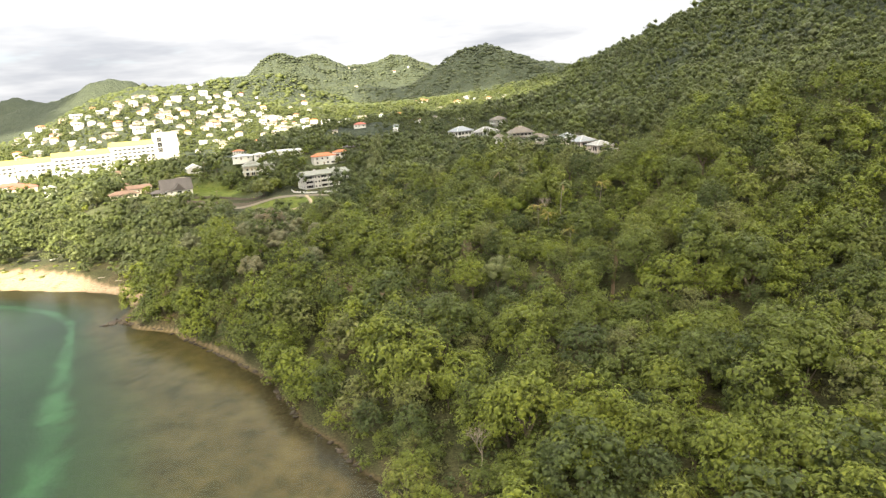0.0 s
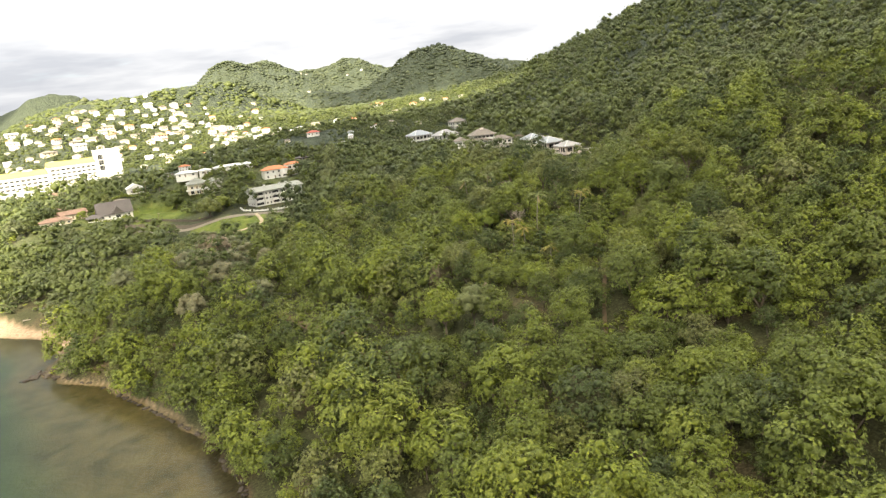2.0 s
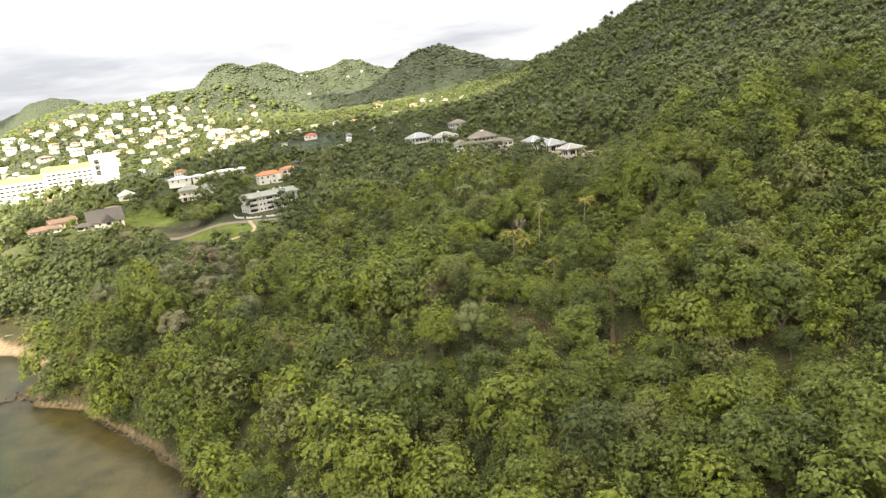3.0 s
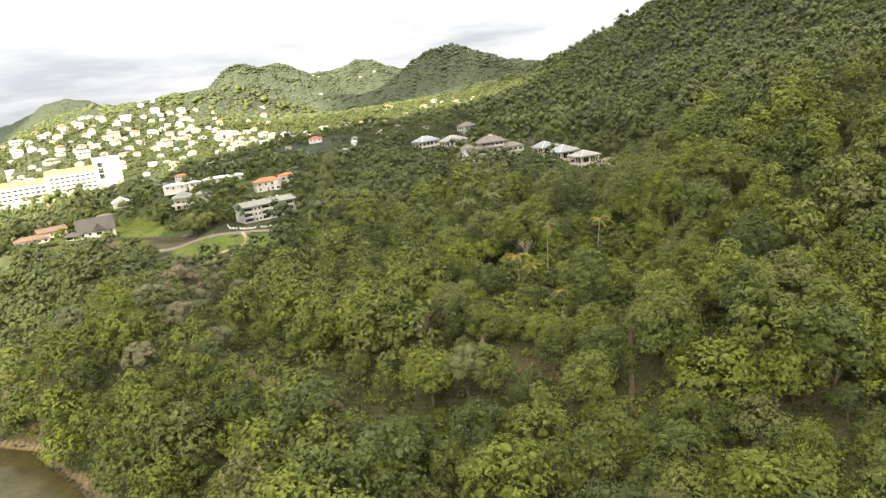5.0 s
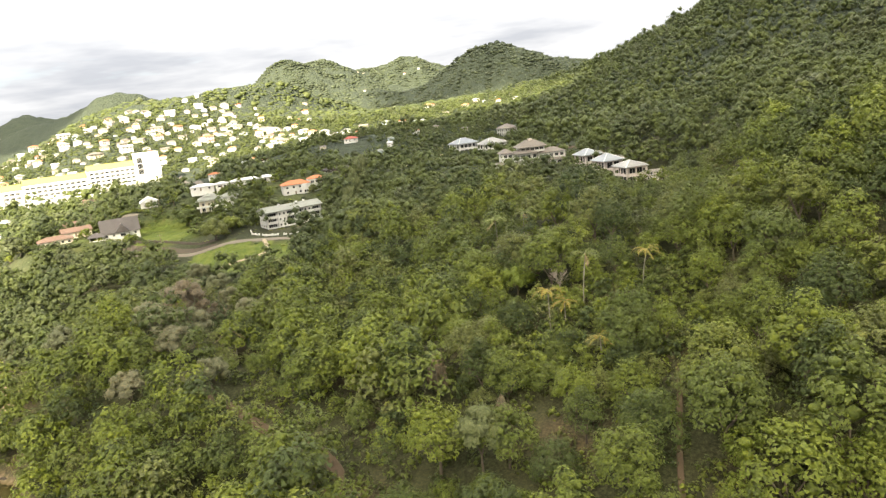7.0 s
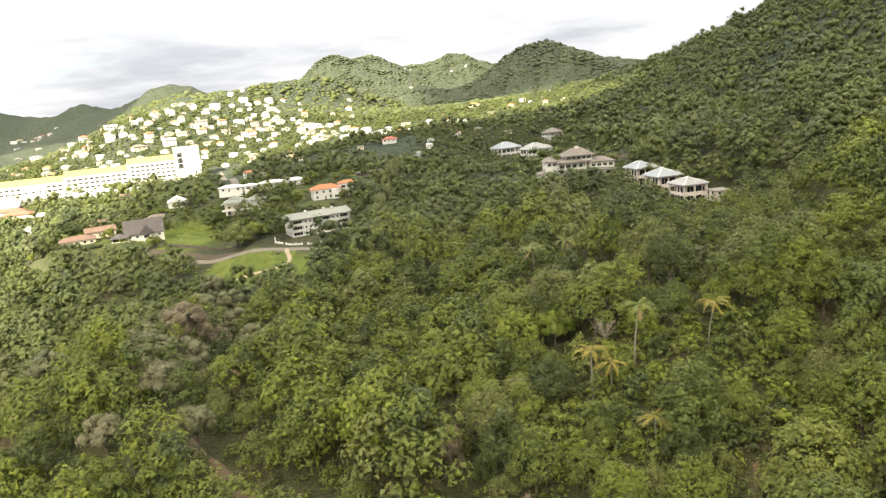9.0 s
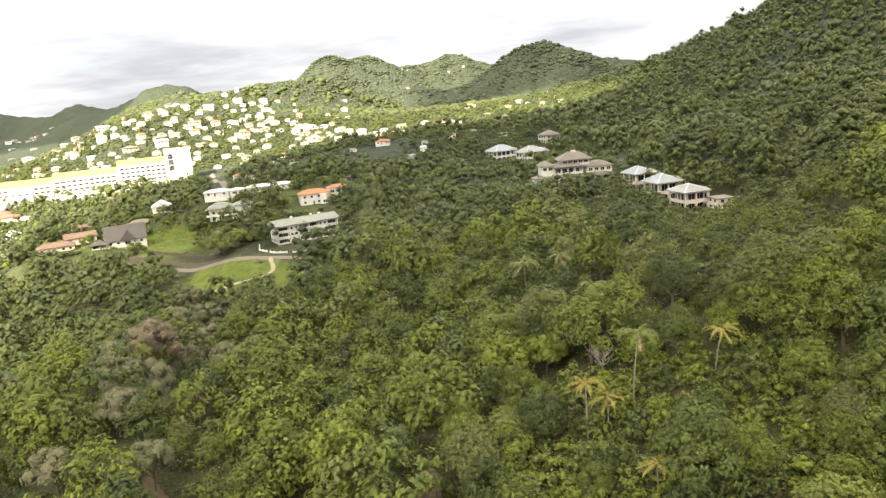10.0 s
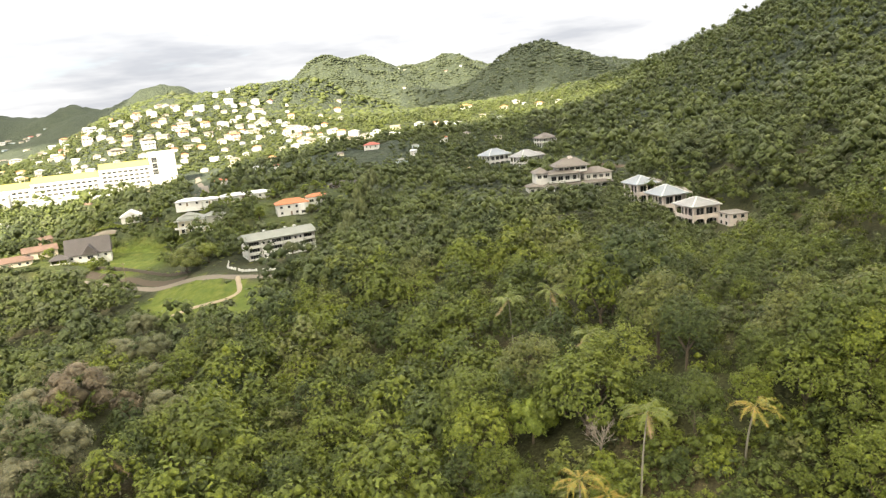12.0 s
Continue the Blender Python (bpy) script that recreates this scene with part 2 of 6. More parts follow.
def foliage(name, by_object, see_through=0.22, greens=GREENS, grain=2.8, speckle=1.0, leafy=False):
    """Leaves: one tone a tree, a little variation from leaf cluster to leaf cluster."""
    m, nt, b = material(name, 0.55, 0.35)
    if by_object:
        tone = nt.nodes.new("ShaderNodeObjectInfo").outputs["Random"]
    else:
        at = nt.nodes.new("ShaderNodeAttribute")
        at.attribute_name = "tone"
        tone = at.outputs["Fac"]
    base = ramp(nt, greens, tone)
    geo = nt.nodes.new("ShaderNodeNewGeometry")
    leaf = ramp(nt, [(0.0, (0.78, 0.80, 0.82)), (0.5, (1.0, 1.0, 1.0)), (0.85, (1.14, 1.14, 1.05)), (1.0, (1.32, 1.28, 1.1))] if leafy else [(0.0, (0.88, 0.89, 0.88)), (0.5, (1.02, 1.02, 1.0)), (1.0, (1.14, 1.13, 1.06))], geo.outputs["Random Per Island"])
    c = mixed(nt, base.outputs[0], leaf.outputs[0], 1.0, "MULTIPLY")
    big = noise_node(nt, 0.35, 2, 0.5)
    blotch = ramp(nt, [(0.3, (0.90, 0.92, 0.92)), (0.7, (1.10, 1.07, 1.0))], big.outputs[0])
    c = mixed(nt, c, blotch.outputs[0], 1.0, "MULTIPLY")
    fine = noise_node(nt, grain, 4, 0.75)
    dark, pale = tuple(1 - k * speckle for k in (0.34, 0.31, 0.32)), tuple(1 + k * speckle for k in (0.38, 0.34, 0.15))
    speck = ramp(nt, [(0.36, dark), (0.5, (1.03, 1.03, 1.0)), (0.64, pale)], fine.outputs[0])
    c = mixed(nt, c, speck.outputs[0], 1.0, "MULTIPLY")
    bumped(nt, b, fine.outputs[0], 0.5, 0.2)
    nt.links.new(c, b.inputs["Base Color"])
    tr = nt.nodes.new("ShaderNodeBsdfTranslucent")
    nt.links.new(c, tr.inputs[0])
    mx = nt.nodes.new("ShaderNodeMixShader")
    mx.inputs[0].default_value = see_through
    nt.links.new(b.outputs[0], mx.inputs[1])
    nt.links.new(tr.outputs[0], mx.inputs[2])
    nt.links.new(mx.outputs[0], nt.nodes["Material Output"].inputs[0])
    return m


# distant haze is put into these greyer, bluer leaf greens
HAZED_GREENS = [(0.0, (0.050, 0.064, 0.037)), (0.4, (0.060, 0.075, 0.041)), (0.75, (0.071, 0.087, 0.045)), (1.0, (0.067, 0.078, 0.047))]
LEAF_HAZED = foliage("hazed_leaves", False, 0.2, HAZED_GREENS, 0.25, 0.5)
# the same greens with a narrower spread and relatively more blue
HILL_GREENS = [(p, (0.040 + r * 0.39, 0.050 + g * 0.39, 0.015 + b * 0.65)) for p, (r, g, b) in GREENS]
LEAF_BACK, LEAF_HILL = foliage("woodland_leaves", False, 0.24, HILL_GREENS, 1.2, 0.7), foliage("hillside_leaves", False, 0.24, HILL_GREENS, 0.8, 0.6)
LEAF_TREE, LEAF_WOOD = foliage("tree_leaves", True, leafy=True), foliage("forest_leaves", False, leafy=True)
BARK = paint("bark", (0.12, 0.095, 0.07), 0.9, 0.4, 1.5, (0.05, 0.04, 0.03))


def ground_material():
    m, nt, b = material("ground", 0.95, 0.15)
    n1, n2 = noise_node(nt, 0.05, 6, 0.6), noise_node(nt, 0.9, 4, 0.6)
    soil = ramp(nt, [(0.3, (0.030, 0.036, 0.014)), (0.55, (0.050, 0.050, 0.024)), (0.75, (0.09, 0.066, 0.040))], n1.outputs[0])
    woods = noise_node(nt, 0.035, 8, 0.75)
    # woodland greens greyed and blued to stand in for distant haze
    hazed_canopy = ramp(nt, [(0.3, (0.046, 0.057, 0.040)), (0.5, (0.058, 0.070, 0.047)), (0.68, (0.070, 0.083, 0.052))], woods.outputs[0])
    at = nt.nodes.new("ShaderNodeAttribute")
    at.attribute_name = "cover"
    sep = nt.nodes.new("ShaderNodeSeparateColor")
    nt.links.new(at.outputs["Color"], sep.inputs[0])
    litter = ramp(nt, [(0.36, (0.45, 0.45, 0.45)), (0.5, (0.95, 0.95, 0.95)), (0.64, (1.7, 1.6, 1.4))], noise_node(nt, 1.6, 6, 0.75).outputs[0])
    soil_c = mixed(nt, soil.outputs[0], litter.outputs[0], 1.0, "MULTIPLY")
    c = mixed(nt, soil_c, hazed_canopy.outputs[0], sep.outputs[0])                     # red: far woods, haze in their colour
    drift = ramp(nt, [(0.34, (0.62, 0.58, 0.54)), (0.46, (1.0, 1.0, 1.0))], noise_node(nt, 0.16, 5, 0.65).outputs[0])
    sand = ramp(nt, [(0.30, (0.13, 0.09, 0.06)), (0.42, (0.23, 0.165, 0.108)), (0.7, (0.30, 0.22, 0.15))], n2.outputs[0])
    c = mixed(nt, c, mixed(nt, sand.outputs[0], drift.outputs[0], 1.0, "MULTIPLY"), sep.outputs[1])                                      # green: sand
    turf = noise_node(nt, 0.16, 7, 0.7)
    grass = ramp(nt, [(0.32, (0.062, 0.090, 0.018)), (0.48, (0.092, 0.118, 0.022)), (0.60, (0.125, 0.140, 0.030)), (0.72, (0.165, 0.150, 0.055))], turf.outputs[0])
    c = mixed(nt, c, grass.outputs[0], sep.outputs[2])                                     # blue: grass
    # the sea bed: muddy flats with weed, a turquoise sand gully, deeper water beyond
    bed = noise_node(nt, 0.022, 5, 0.55)
    patch = noise_node(nt, 0.09, 6, 0.7)
    offshore = nt.nodes.new("ShaderNodeAttribute")
    offshore.attribute_name = "offshore"
    wander = nt.nodes.new("ShaderNodeMath")
    wander.operation, wander.inputs[1].default_value = "MULTIPLY_ADD", 0.13
    nt.links.new(patch.outputs[0], wander.inputs[0])
    nt.links.new(offshore.outputs["Fac"], wander.inputs[2])
    flats = ramp(nt, [(0.32, (0.068, 0.054, 0.024)), (0.5, (0.106, 0.084, 0.038)), (0.68, (0.138, 0.108, 0.050))], patch.outputs[0])
    sweep = ramp(nt, [(0.0, (1.5, 1.3, 1.15)), (0.12, (1.3, 1.15, 1.05)), (0.34, (1.0, 1.0, 0.98)), (0.5, (0.85, 1.08, 1.06))], wander.outputs[0])
    flats_c = mixed(nt, flats.outputs[0], sweep.outputs[0], 1.0, "MULTIPLY")
    deep = ramp(nt, [(0.40, (0.022, 0.056, 0.026)), (0.60, (0.033, 0.078, 0.035))], bed.outputs[0])
    gully = ramp(nt, [(0.545, (0, 0, 0)), (0.585, (1, 1, 1)), (0.62, (1, 1, 1)), (0.67, (0, 0, 0))], wander.outputs[0])
    outer = ramp(nt, [(0.36, (0, 0, 0)), (0.60, (1, 1, 1))], wander.outputs[0])
    base_c = mixed(nt, flats_c, deep.outputs[0], outer.outputs[0])
    weed = nt.nodes.new("ShaderNodeMix")
    weed.data_type = "RGBA"
    broken = ramp(nt, [(0.40, (0.45, 0.45, 0.45)), (0.54, (1, 1, 1))], noise_node(nt, 0.05, 4, 0.6).outputs[0])
    nt.links.new(mixed(nt, gully.outputs[0], broken.outputs[0], 1.0, "MULTIPLY"), weed.inputs[0])
    nt.links.new(base_c, weed.inputs[6])
    weed.inputs[7].default_value = (0.070, 0.165, 0.080, 1)
    sea = nt.nodes.new("ShaderNodeAttribute")
    sea.attribute_name = "sea"
    fine = ramp(nt, [(0.3, (0.90, 0.90, 0.90)), (0.7, (1.05, 1.05, 1.05))], n2.outputs[0])
    bedc = mixed(nt, weed.outputs[2], fine.outputs[0], 1.0, "MULTIPLY")
    tuft = ramp(nt, [(0.36, (0.80, 0.82, 0.82)), (0.5, (1.0, 1.0, 1.0)), (0.66, (1.08, 1.06, 1.03)), (0.74, (1.55, 1.45, 1.2))], noise_node(nt, 0.30, 6, 0.7).outputs[0])
    bedc = mixed(nt, bedc, tuft.outputs[0], 1.0, "MULTIPLY")
    bedc = mixed(nt, bedc, (0.20, 0.15, 0.085), sep.outputs[1])
    c = mixed(nt, c, bedc, sea.outputs["Fac"])
    wet = nt.nodes.new("ShaderNodeAttribute")
    wet.attribute_name = "wet"
    stones = ramp(nt, [(0.35, (0.030, 0.022, 0.014)), (0.65, (0.085, 0.060, 0.038))], n2.outputs[0])
    c = mixed(nt, c, stones.outputs[0], wet.outputs["Fac"])
    nt.links.new(c, b.inputs["Base Color"])
    crowns = noise_node(nt, 0.075, 5, 0.62)
    relief = nt.nodes.new("ShaderNodeMath")
    relief.operation = "MULTIPLY"
    nt.links.new(crowns.outputs[0], relief.inputs[0])
    nt.links.new(sep.outputs[0], relief.inputs[1])
    fold = nt.nodes.new("ShaderNodeBump")
    fold.inputs["Strength"].default_value, fold.inputs["Distance"].default_value = 1.0, 16.0
    nt.links.new(relief.outputs[0], fold.inputs["Height"])
    grit = nt.nodes.new("ShaderNodeBump")
    grit.inputs["Strength"].default_value, grit.inputs["Distance"].default_value = 0.5, 0.3
    nt.links.new(n2.outputs[0], grit.inputs["Height"])
    nt.links.new(fold.outputs[0], grit.inputs["Normal"])
    nt.links.new(grit.outputs[0], b.inputs["Normal"])
    return m


def water_material():
    m, nt, b = material("sea_water", 0.08, 0.5)
    nt.nodes.remove(b)
    n1 = noise_node(nt, 0.5, 4, 0.6)
    n2 = noise_node(nt, 2.5, 2, 0.6)
    add = nt.nodes.new("ShaderNodeMath")
    add.operation = "ADD"
    nt.links.new(n1.outputs[0], add.inputs[0])
    nt.links.new(n2.outputs[0], add.inputs[1])
    bump = nt.nodes.new("ShaderNodeBump")
    bump.inputs["Strength"].default_value, bump.inputs["Distance"].default_value = 0.14, 0.12
    nt.links.new(add.outputs[0], bump.inputs["Height"])
    clear = nt.nodes.new("ShaderNodeBsdfTransparent")
    clear.inputs[0].default_value = (0.86, 0.92, 0.82, 1)
    gloss = nt.nodes.new("ShaderNodeBsdfGlossy")
    gloss.inputs["Roughness"].default_value = 0.12
    gloss.inputs["Color"].default_value = (0.46, 0.50, 0.47, 1)
    nt.links.new(bump.outputs[0], gloss.inputs["Normal"])
    fr = nt.nodes.new("ShaderNodeFresnel")
    fr.inputs[0].default_value = 1.33
    nt.links.new(bump.outputs[0], fr.inputs["Normal"])
    mx = nt.nodes.new("ShaderNodeMixShader")
    nt.links.new(fr.outputs[0], mx.inputs[0])
    nt.links.new(clear.outputs[0], mx.inputs[1])
    nt.links.new(gloss.outputs[0], mx.inputs[2])
    nt.links.new(mx.outputs[0], nt.nodes["Material Output"].inputs[0])
    return m


GROUND, WATER = ground_material(), water_material()

# ---- open places among the trees: centre, half length, half width, turn in degrees ----
LAWNS = [(-96, 413, 34, 12, -24), (-166, 496, 33, 15, 117), (-238, 520, 14, 9, 30)]


def within(x, y, place, grow=0.0):
    cx, cy, a, b, turn = place
    c, s = math.cos(radians(turn)), math.sin(radians(turn))
    u, v = (x - cx) * c + (y - cy) * s, (y - cy) * c - (x - cx) * s
    return (np.abs(u) < a + grow) & (np.abs(v) < b + grow)


# ---- ground and sea ----
GULLY = [(-70, -200), (-80, 40), (-90, 110), (-102, 147), (-112, 170), (-130, 208), (-146, 246), (-158, 270), (-176, 290), (-200, 303), (-232, 316), (-330, 350), (-520, 480), (-2000, 800)]


def gully_distance(x, y):
    """Metres from the sand gully on the sea bed; less than nothing beyond it, out to sea."""
    best, side = np.full(x.shape, 1e18), np.ones(x.shape)
    for (ax, ay), (bx, by) in zip(GULLY[:-1], GULLY[1:]):
        ex, ey = bx - ax, by - ay
        t = np.clip(((x - ax) * ex + (y - ay) * ey) / (ex * ex + ey * ey), 0, 1)
        d = (x - ax - t * ex) ** 2 + (y - ay - t * ey) ** 2
        nearer = d < best
        side = np.where(nearer, np.where(ex * (y - ay) - ey * (x - ax) > 0, -1.0, 1.0), side)
        best = np.where(nearer, d, best)
    return np.sqrt(best) * side


def beach_width(x, y):
    """How far the sand reaches inland."""
    wide = 27 * np.exp(-(((x + 240) / 72) ** 2 + ((y - 350) / 60) ** 2))
    return np.maximum(wide, 12 * np.exp(-(((x + 152) / 22) ** 2 + ((y - 310) / 22) ** 2)))


def build_ground():
    ang = np.unique(np.concatenate([np.linspace(-180, -52, 65), np.linspace(-50, 50, 301), np.linspace(52, 180, 65)]))[:-1]
    rad = np.concatenate([np.linspace(1, 66, 8), np.linspace(70, 330, 130), np.geomspace(334, 4700, 120)])
    A, R = np.meshgrid(np.radians(ang), rad, indexing="ij")
    X, Y = 8 + R * np.sin(A), 60 + R * np.cos(A)
    Z = height(X, Y)
    far = np.clip((np.hypot(X, Y) - 900) / 800, 0, 1)
    rr = np.random.RandomState(8)
    land = Z > 2
    Z = Z + land * far * rr.uniform(-1, 1, Z.shape) * 4
    n, k = X.shape
    verts = np.stack([X, Y, Z], -1).reshape(-1, 3)
    i, j = np.meshgrid(np.arange(n), np.arange(k - 1), indexing="ij")
    a, b2 = i * k + j, ((i + 1) % n) * k + j
    me = mesh_from("ground", verts, np.stack([a, a + 1, b2 + 1, b2], -1).reshape(-1, 4), True)
    x, y, z = verts.T
    d = shore_distance(x, y)
    cover = np.zeros((len(verts), 4), np.float32)
    cover[:, 0] = np.clip((np.hypot(x, y) - 400) / 250, 0, 1) * (z > 1)
    cove = np.exp(-(((x + 240) / 72) ** 2 + ((y - 350) / 60) ** 2))
    strip = np.clip((z + 0.25) / 0.2, 0, 1)
    line = np.exp(-(((x + 100) / 48) ** 2 + ((y - 236) / 42) ** 2))
    bank = np.clip(1 - np.abs(z - 0.30) / 0.30, 0, 1)
    cover[:, 1] = np.clip(strip * np.clip((beach_width(x, y) - d) / 2, 0, 1) * np.clip(beach_width(x, y) / 6, 0, 1) + bank * line * 0.95, 0, 1)
    cover[:, 1] = np.maximum(cover[:, 1], np.where(d < 0, np.clip(1 + d / 16, 0, 1) * np.clip(beach_width(x, y + 8) / 9, 0, 1), 0))
    for p in LAWNS:
        cover[:, 2] = np.maximum(cover[:, 2], within(x, y, p, 4))
    yards = np.exp(-((((x + 150) * 0.95 + (y - 505) * 0.3) / 95) ** 4 + (((y - 512) * 0.95 - (x + 150) * 0.3) / 42) ** 4))
    cover[:, 2] = np.maximum(cover[:, 2], yards * (0.45 + 0.35 * waves(x, y, 23, 9, 2)).clip(0.05, 0.8) * ~within(x, y, (-136, 450, 34, 7, -20)))
    cover[:, 3] = 1
    at = me.attributes.new("cover", "FLOAT_COLOR", "POINT")
    at.data.foreach_set("color", cover.ravel())
    at = me.attributes.new("sea", "FLOAT", "POINT")
    at.data.foreach_set("value", np.clip((0.1 - z) / 0.15, 0, 1).astype(np.float32))
    at = me.attributes.new("offshore", "FLOAT", "POINT")
    at.data.foreach_set("value", np.clip(0.55 * -d / np.maximum(1, gully_distance(x, y) - d), 0, 1).astype(np.float32))
    at = me.attributes.new("wet", "FLOAT", "POINT")
    at.data.foreach_set("value", (np.clip(1.4 - np.abs(z + 0.08) / 0.22, 0, 1) * np.clip(1 - 2.2 * cove, 0, 1) * (1 - 0.95 * line) * 0.85).astype(np.float32))
    me.materials.append(GROUND)
    return tagged(new("ground", me), "hilly wooded ground running down to a sandy cove", "ground", kind="structure")


ground = build_ground()


def build_water():
    g = np.linspace(-1, 1, 41)
    X, Y = np.meshgrid(g, g, indexing="ij")
    X, Y = np.sign(X) * np.abs(X) ** 2 * 4600, np.sign(Y) * np.abs(Y) ** 2 * 4600
    i, j = np.meshgrid(np.arange(40), np.arange(40), indexing="ij")
    a = i * 41 + j
    me = mesh_from("water", np.stack([X, Y, X * 0], -1).reshape(-1, 3), np.stack([a, a + 41, a + 42, a + 1], -1).reshape(-1, 4))
    me.materials.append(WATER)
    return tagged(new("water", me), "calm shallow green sea over sand and weed", "water", kind="structure")


water = build_water()

# ---- trees ----
ICO_V = np.array([(0, 0, 1), *[(0.894 * math.cos(k * 1.2566), 0.894 * math.sin(k * 1.2566), 0.447) for k in range(5)],
                  *[(0.894 * math.cos(k * 1.2566 + 0.628), 0.894 * math.sin(k * 1.2566 + 0.628), -0.447) for k in range(5)], (0, 0, -1)])
ICO_F = np.array([(0, 1 + k, 1 + (k + 1) % 5) for k in range(5)] + [(1 + k, 6 + k, 1 + (k + 1) % 5) for k in range(5)]
                 + [(1 + (k + 1) % 5, 6 + k, 6 + (k + 1) % 5) for k in range(5)] + [(11, 6 + (k + 1) % 5, 6 + k) for k in range(5)])


ICO = (ICO_V, ICO_F)
OCT_V = np.array([(1, 0, 0), (0, 1, 0), (-1, 0, 0), (0, -1, 0), (0, 0, 1), (0, 0, -1)], float)
OCT_F = np.array([(k, (k + 1) % 4, 4) for k in range(4)] + [((k + 1) % 4, k, 5) for k in range(4)])


def crown_arrays(r, clumps, cards, size, wide=1.0, tall=0.62, core=0.84, lobe=ICO, unruly=0.20, shell=(0.84, 1.10)):
    """A crown of radius about 1 standing on z = 0: rounded lobes of leaf sprays round dark hearts. Returns points and four-cornered faces."""
    V, F, n = [], [], 0
    for q in range(clumps + 1):
        u = (q + 0.5) / clumps
        up = 1 - u * 1.25 + r.uniform(-0.14, 0.14)
        a = q * 2.39996 + r.uniform(-0.4, 0.4)
        out = math.sqrt(max(0.0, 1 - min(1, abs(up)) ** 2)) * r.uniform(0.72, 1.08)
        s = r.uniform(0.24, 0.42) * (1.9 / clumps ** 0.25)
        heart = q == clumps
        if heart:
            out, up, s = 0, 0.0, 0.66
        c = np.array([math.cos(a) * out * wide * 0.76, math.sin(a) * out * wide * 0.76, 0.55 * tall + up * tall * r.uniform(0.75, 1.08)])
        squash = np.array([1, 1, 0.80])
        hv, hf = (OCT_V, OCT_F) if heart else lobe
        V.append(hv * r.uniform(0.78, 1.12, (len(hv), 1)) * s * (core * 0.8 if heart else core) * squash + c)
        F.append(np.concatenate([hf, hf[:, 2:]], 1) + n)
        n += len(hv)
        count = cards if not heart else min(cards, 20)
        if not count:
            continue
        w = r.normal(size=(count * 3, 3))
        w /= np.linalg.norm(w, axis=1)[:, None]
        outward = c - np.array([0, 0, tall * 0.5])
        w = w[(w @ (outward / (np.linalg.norm(outward) + 1e-6)) > -0.45) & (w[:, 2] > -0.55)][:count]
        m = len(w)
        p = c + w * squash * s * r.uniform(*shell, (m, 1)) * np.where(r.uniform(size=(m, 1)) < 0.12, r.uniform(1.0, 1.28, (m, 1)), 1)
        whole = p - np.array([0, 0, 0.25 * tall])
        whole /= np.linalg.norm(whole, axis=1)[:, None] + 1e-9
        nn = w * 0.70 + whole * 0.45 + r.normal(scale=unruly, size=(m, 3)) + (0, 0, 0.34)
        nn /= np.linalg.norm(nn, axis=1)[:, None]
        t1 = np.cross(nn, r.normal(size=(m, 3)))
        t1 /= np.linalg.norm(t1, axis=1)[:, None] + 1e-9
        t2 = np.cross(nn, t1)
        L = size * r.uniform(0.6, 1.35, (m, 1))
        W = L * r.uniform(0.45, 0.8, (m, 1))
        droop = nn * L * r.uniform(0.1, 0.35, (m, 1))
        V.append(np.stack([p - t1 * L * 0.7 - t2 * W * 0.8 - droop, p - t1 * L * 0.5 + t2 * W, p + t1 * L - droop * 0.6], 1).reshape(-1, 3))
        tri = n + np.arange(3 * m).reshape(-1, 3)
        F.append(np.concatenate([tri, tri[:, 2:]], 1))
        n += 3 * m
    return np.concatenate(V), np.concatenate(F)


def dome_arrays(r, tall):
    """One crown far off, radius 1: an uneven low dome with a few leaf sprays standing out of it."""
    v = ICO_V * r.uniform(0.66, 1.16, (12, 1)) * np.array([1, 1, tall]) + (0, 0, 0.3 * tall)
    f = np.concatenate([ICO_F, ICO_F[:, 2:]], 1)
    w = r.normal(size=(5, 3))
    w[:, 2] = np.abs(w[:, 2])
    w /= np.linalg.norm(w, axis=1)[:, None]
    p = w * np.array([0.92, 0.92, tall]) + (0, 0, 0.3 * tall)
    nn = w + r.normal(scale=0.15, size=(5, 3)) + (0, 0, 0.3)
    nn /= np.linalg.norm(nn, axis=1)[:, None]
    t1 = np.cross(nn, r.normal(size=(5, 3)))
    t1 /= np.linalg.norm(t1, axis=1)[:, None]
    t2 = np.cross(nn, t1)
    L = r.uniform(0.18, 0.34, (5, 1))
    tri = 12 + np.arange(15).reshape(-1, 3)
    return np.concatenate([v, np.stack([p - t1 * L - t2 * L * 0.6, p + t2 * L * 0.7, p + t1 * L], 1).reshape(-1, 3)]), np.concatenate([f, np.concatenate([tri, tri[:, 2:]], 1)])


def faces_mesh(name, V, F):
    """Four-cornered faces; a face whose last two corners are one point becomes a triangle."""
    tri = F[:, 2] == F[:, 3]
    loops = np.concatenate([F[tri][:, :3].ravel(), F[~tri].ravel()]).astype(np.int32)
    nt, nq = int(tri.sum()), int((~tri).sum())
    start = np.concatenate([np.arange(nt) * 3, nt * 3 + np.arange(nq) * 4]).astype(np.int32)
    me = bpy.data.meshes.new(name)
    me.vertices.add(len(V))
    me.vertices.foreach_set("co", np.asarray(V, np.float32).ravel())
    me.loops.add(len(loops))
    me.loops.foreach_set("vertex_index", loops)
    me.polygons.add(nt + nq)
    me.polygons.foreach_set("loop_start", start)
    me.polygons.foreach_set("loop_total", np.concatenate([np.full(nt, 3), np.full(nq, 4)]).astype(np.int32))
    me.polygons.foreach_set("use_smooth", np.ones(nt + nq, bool))
    me.update(calc_edges=True)
    return me


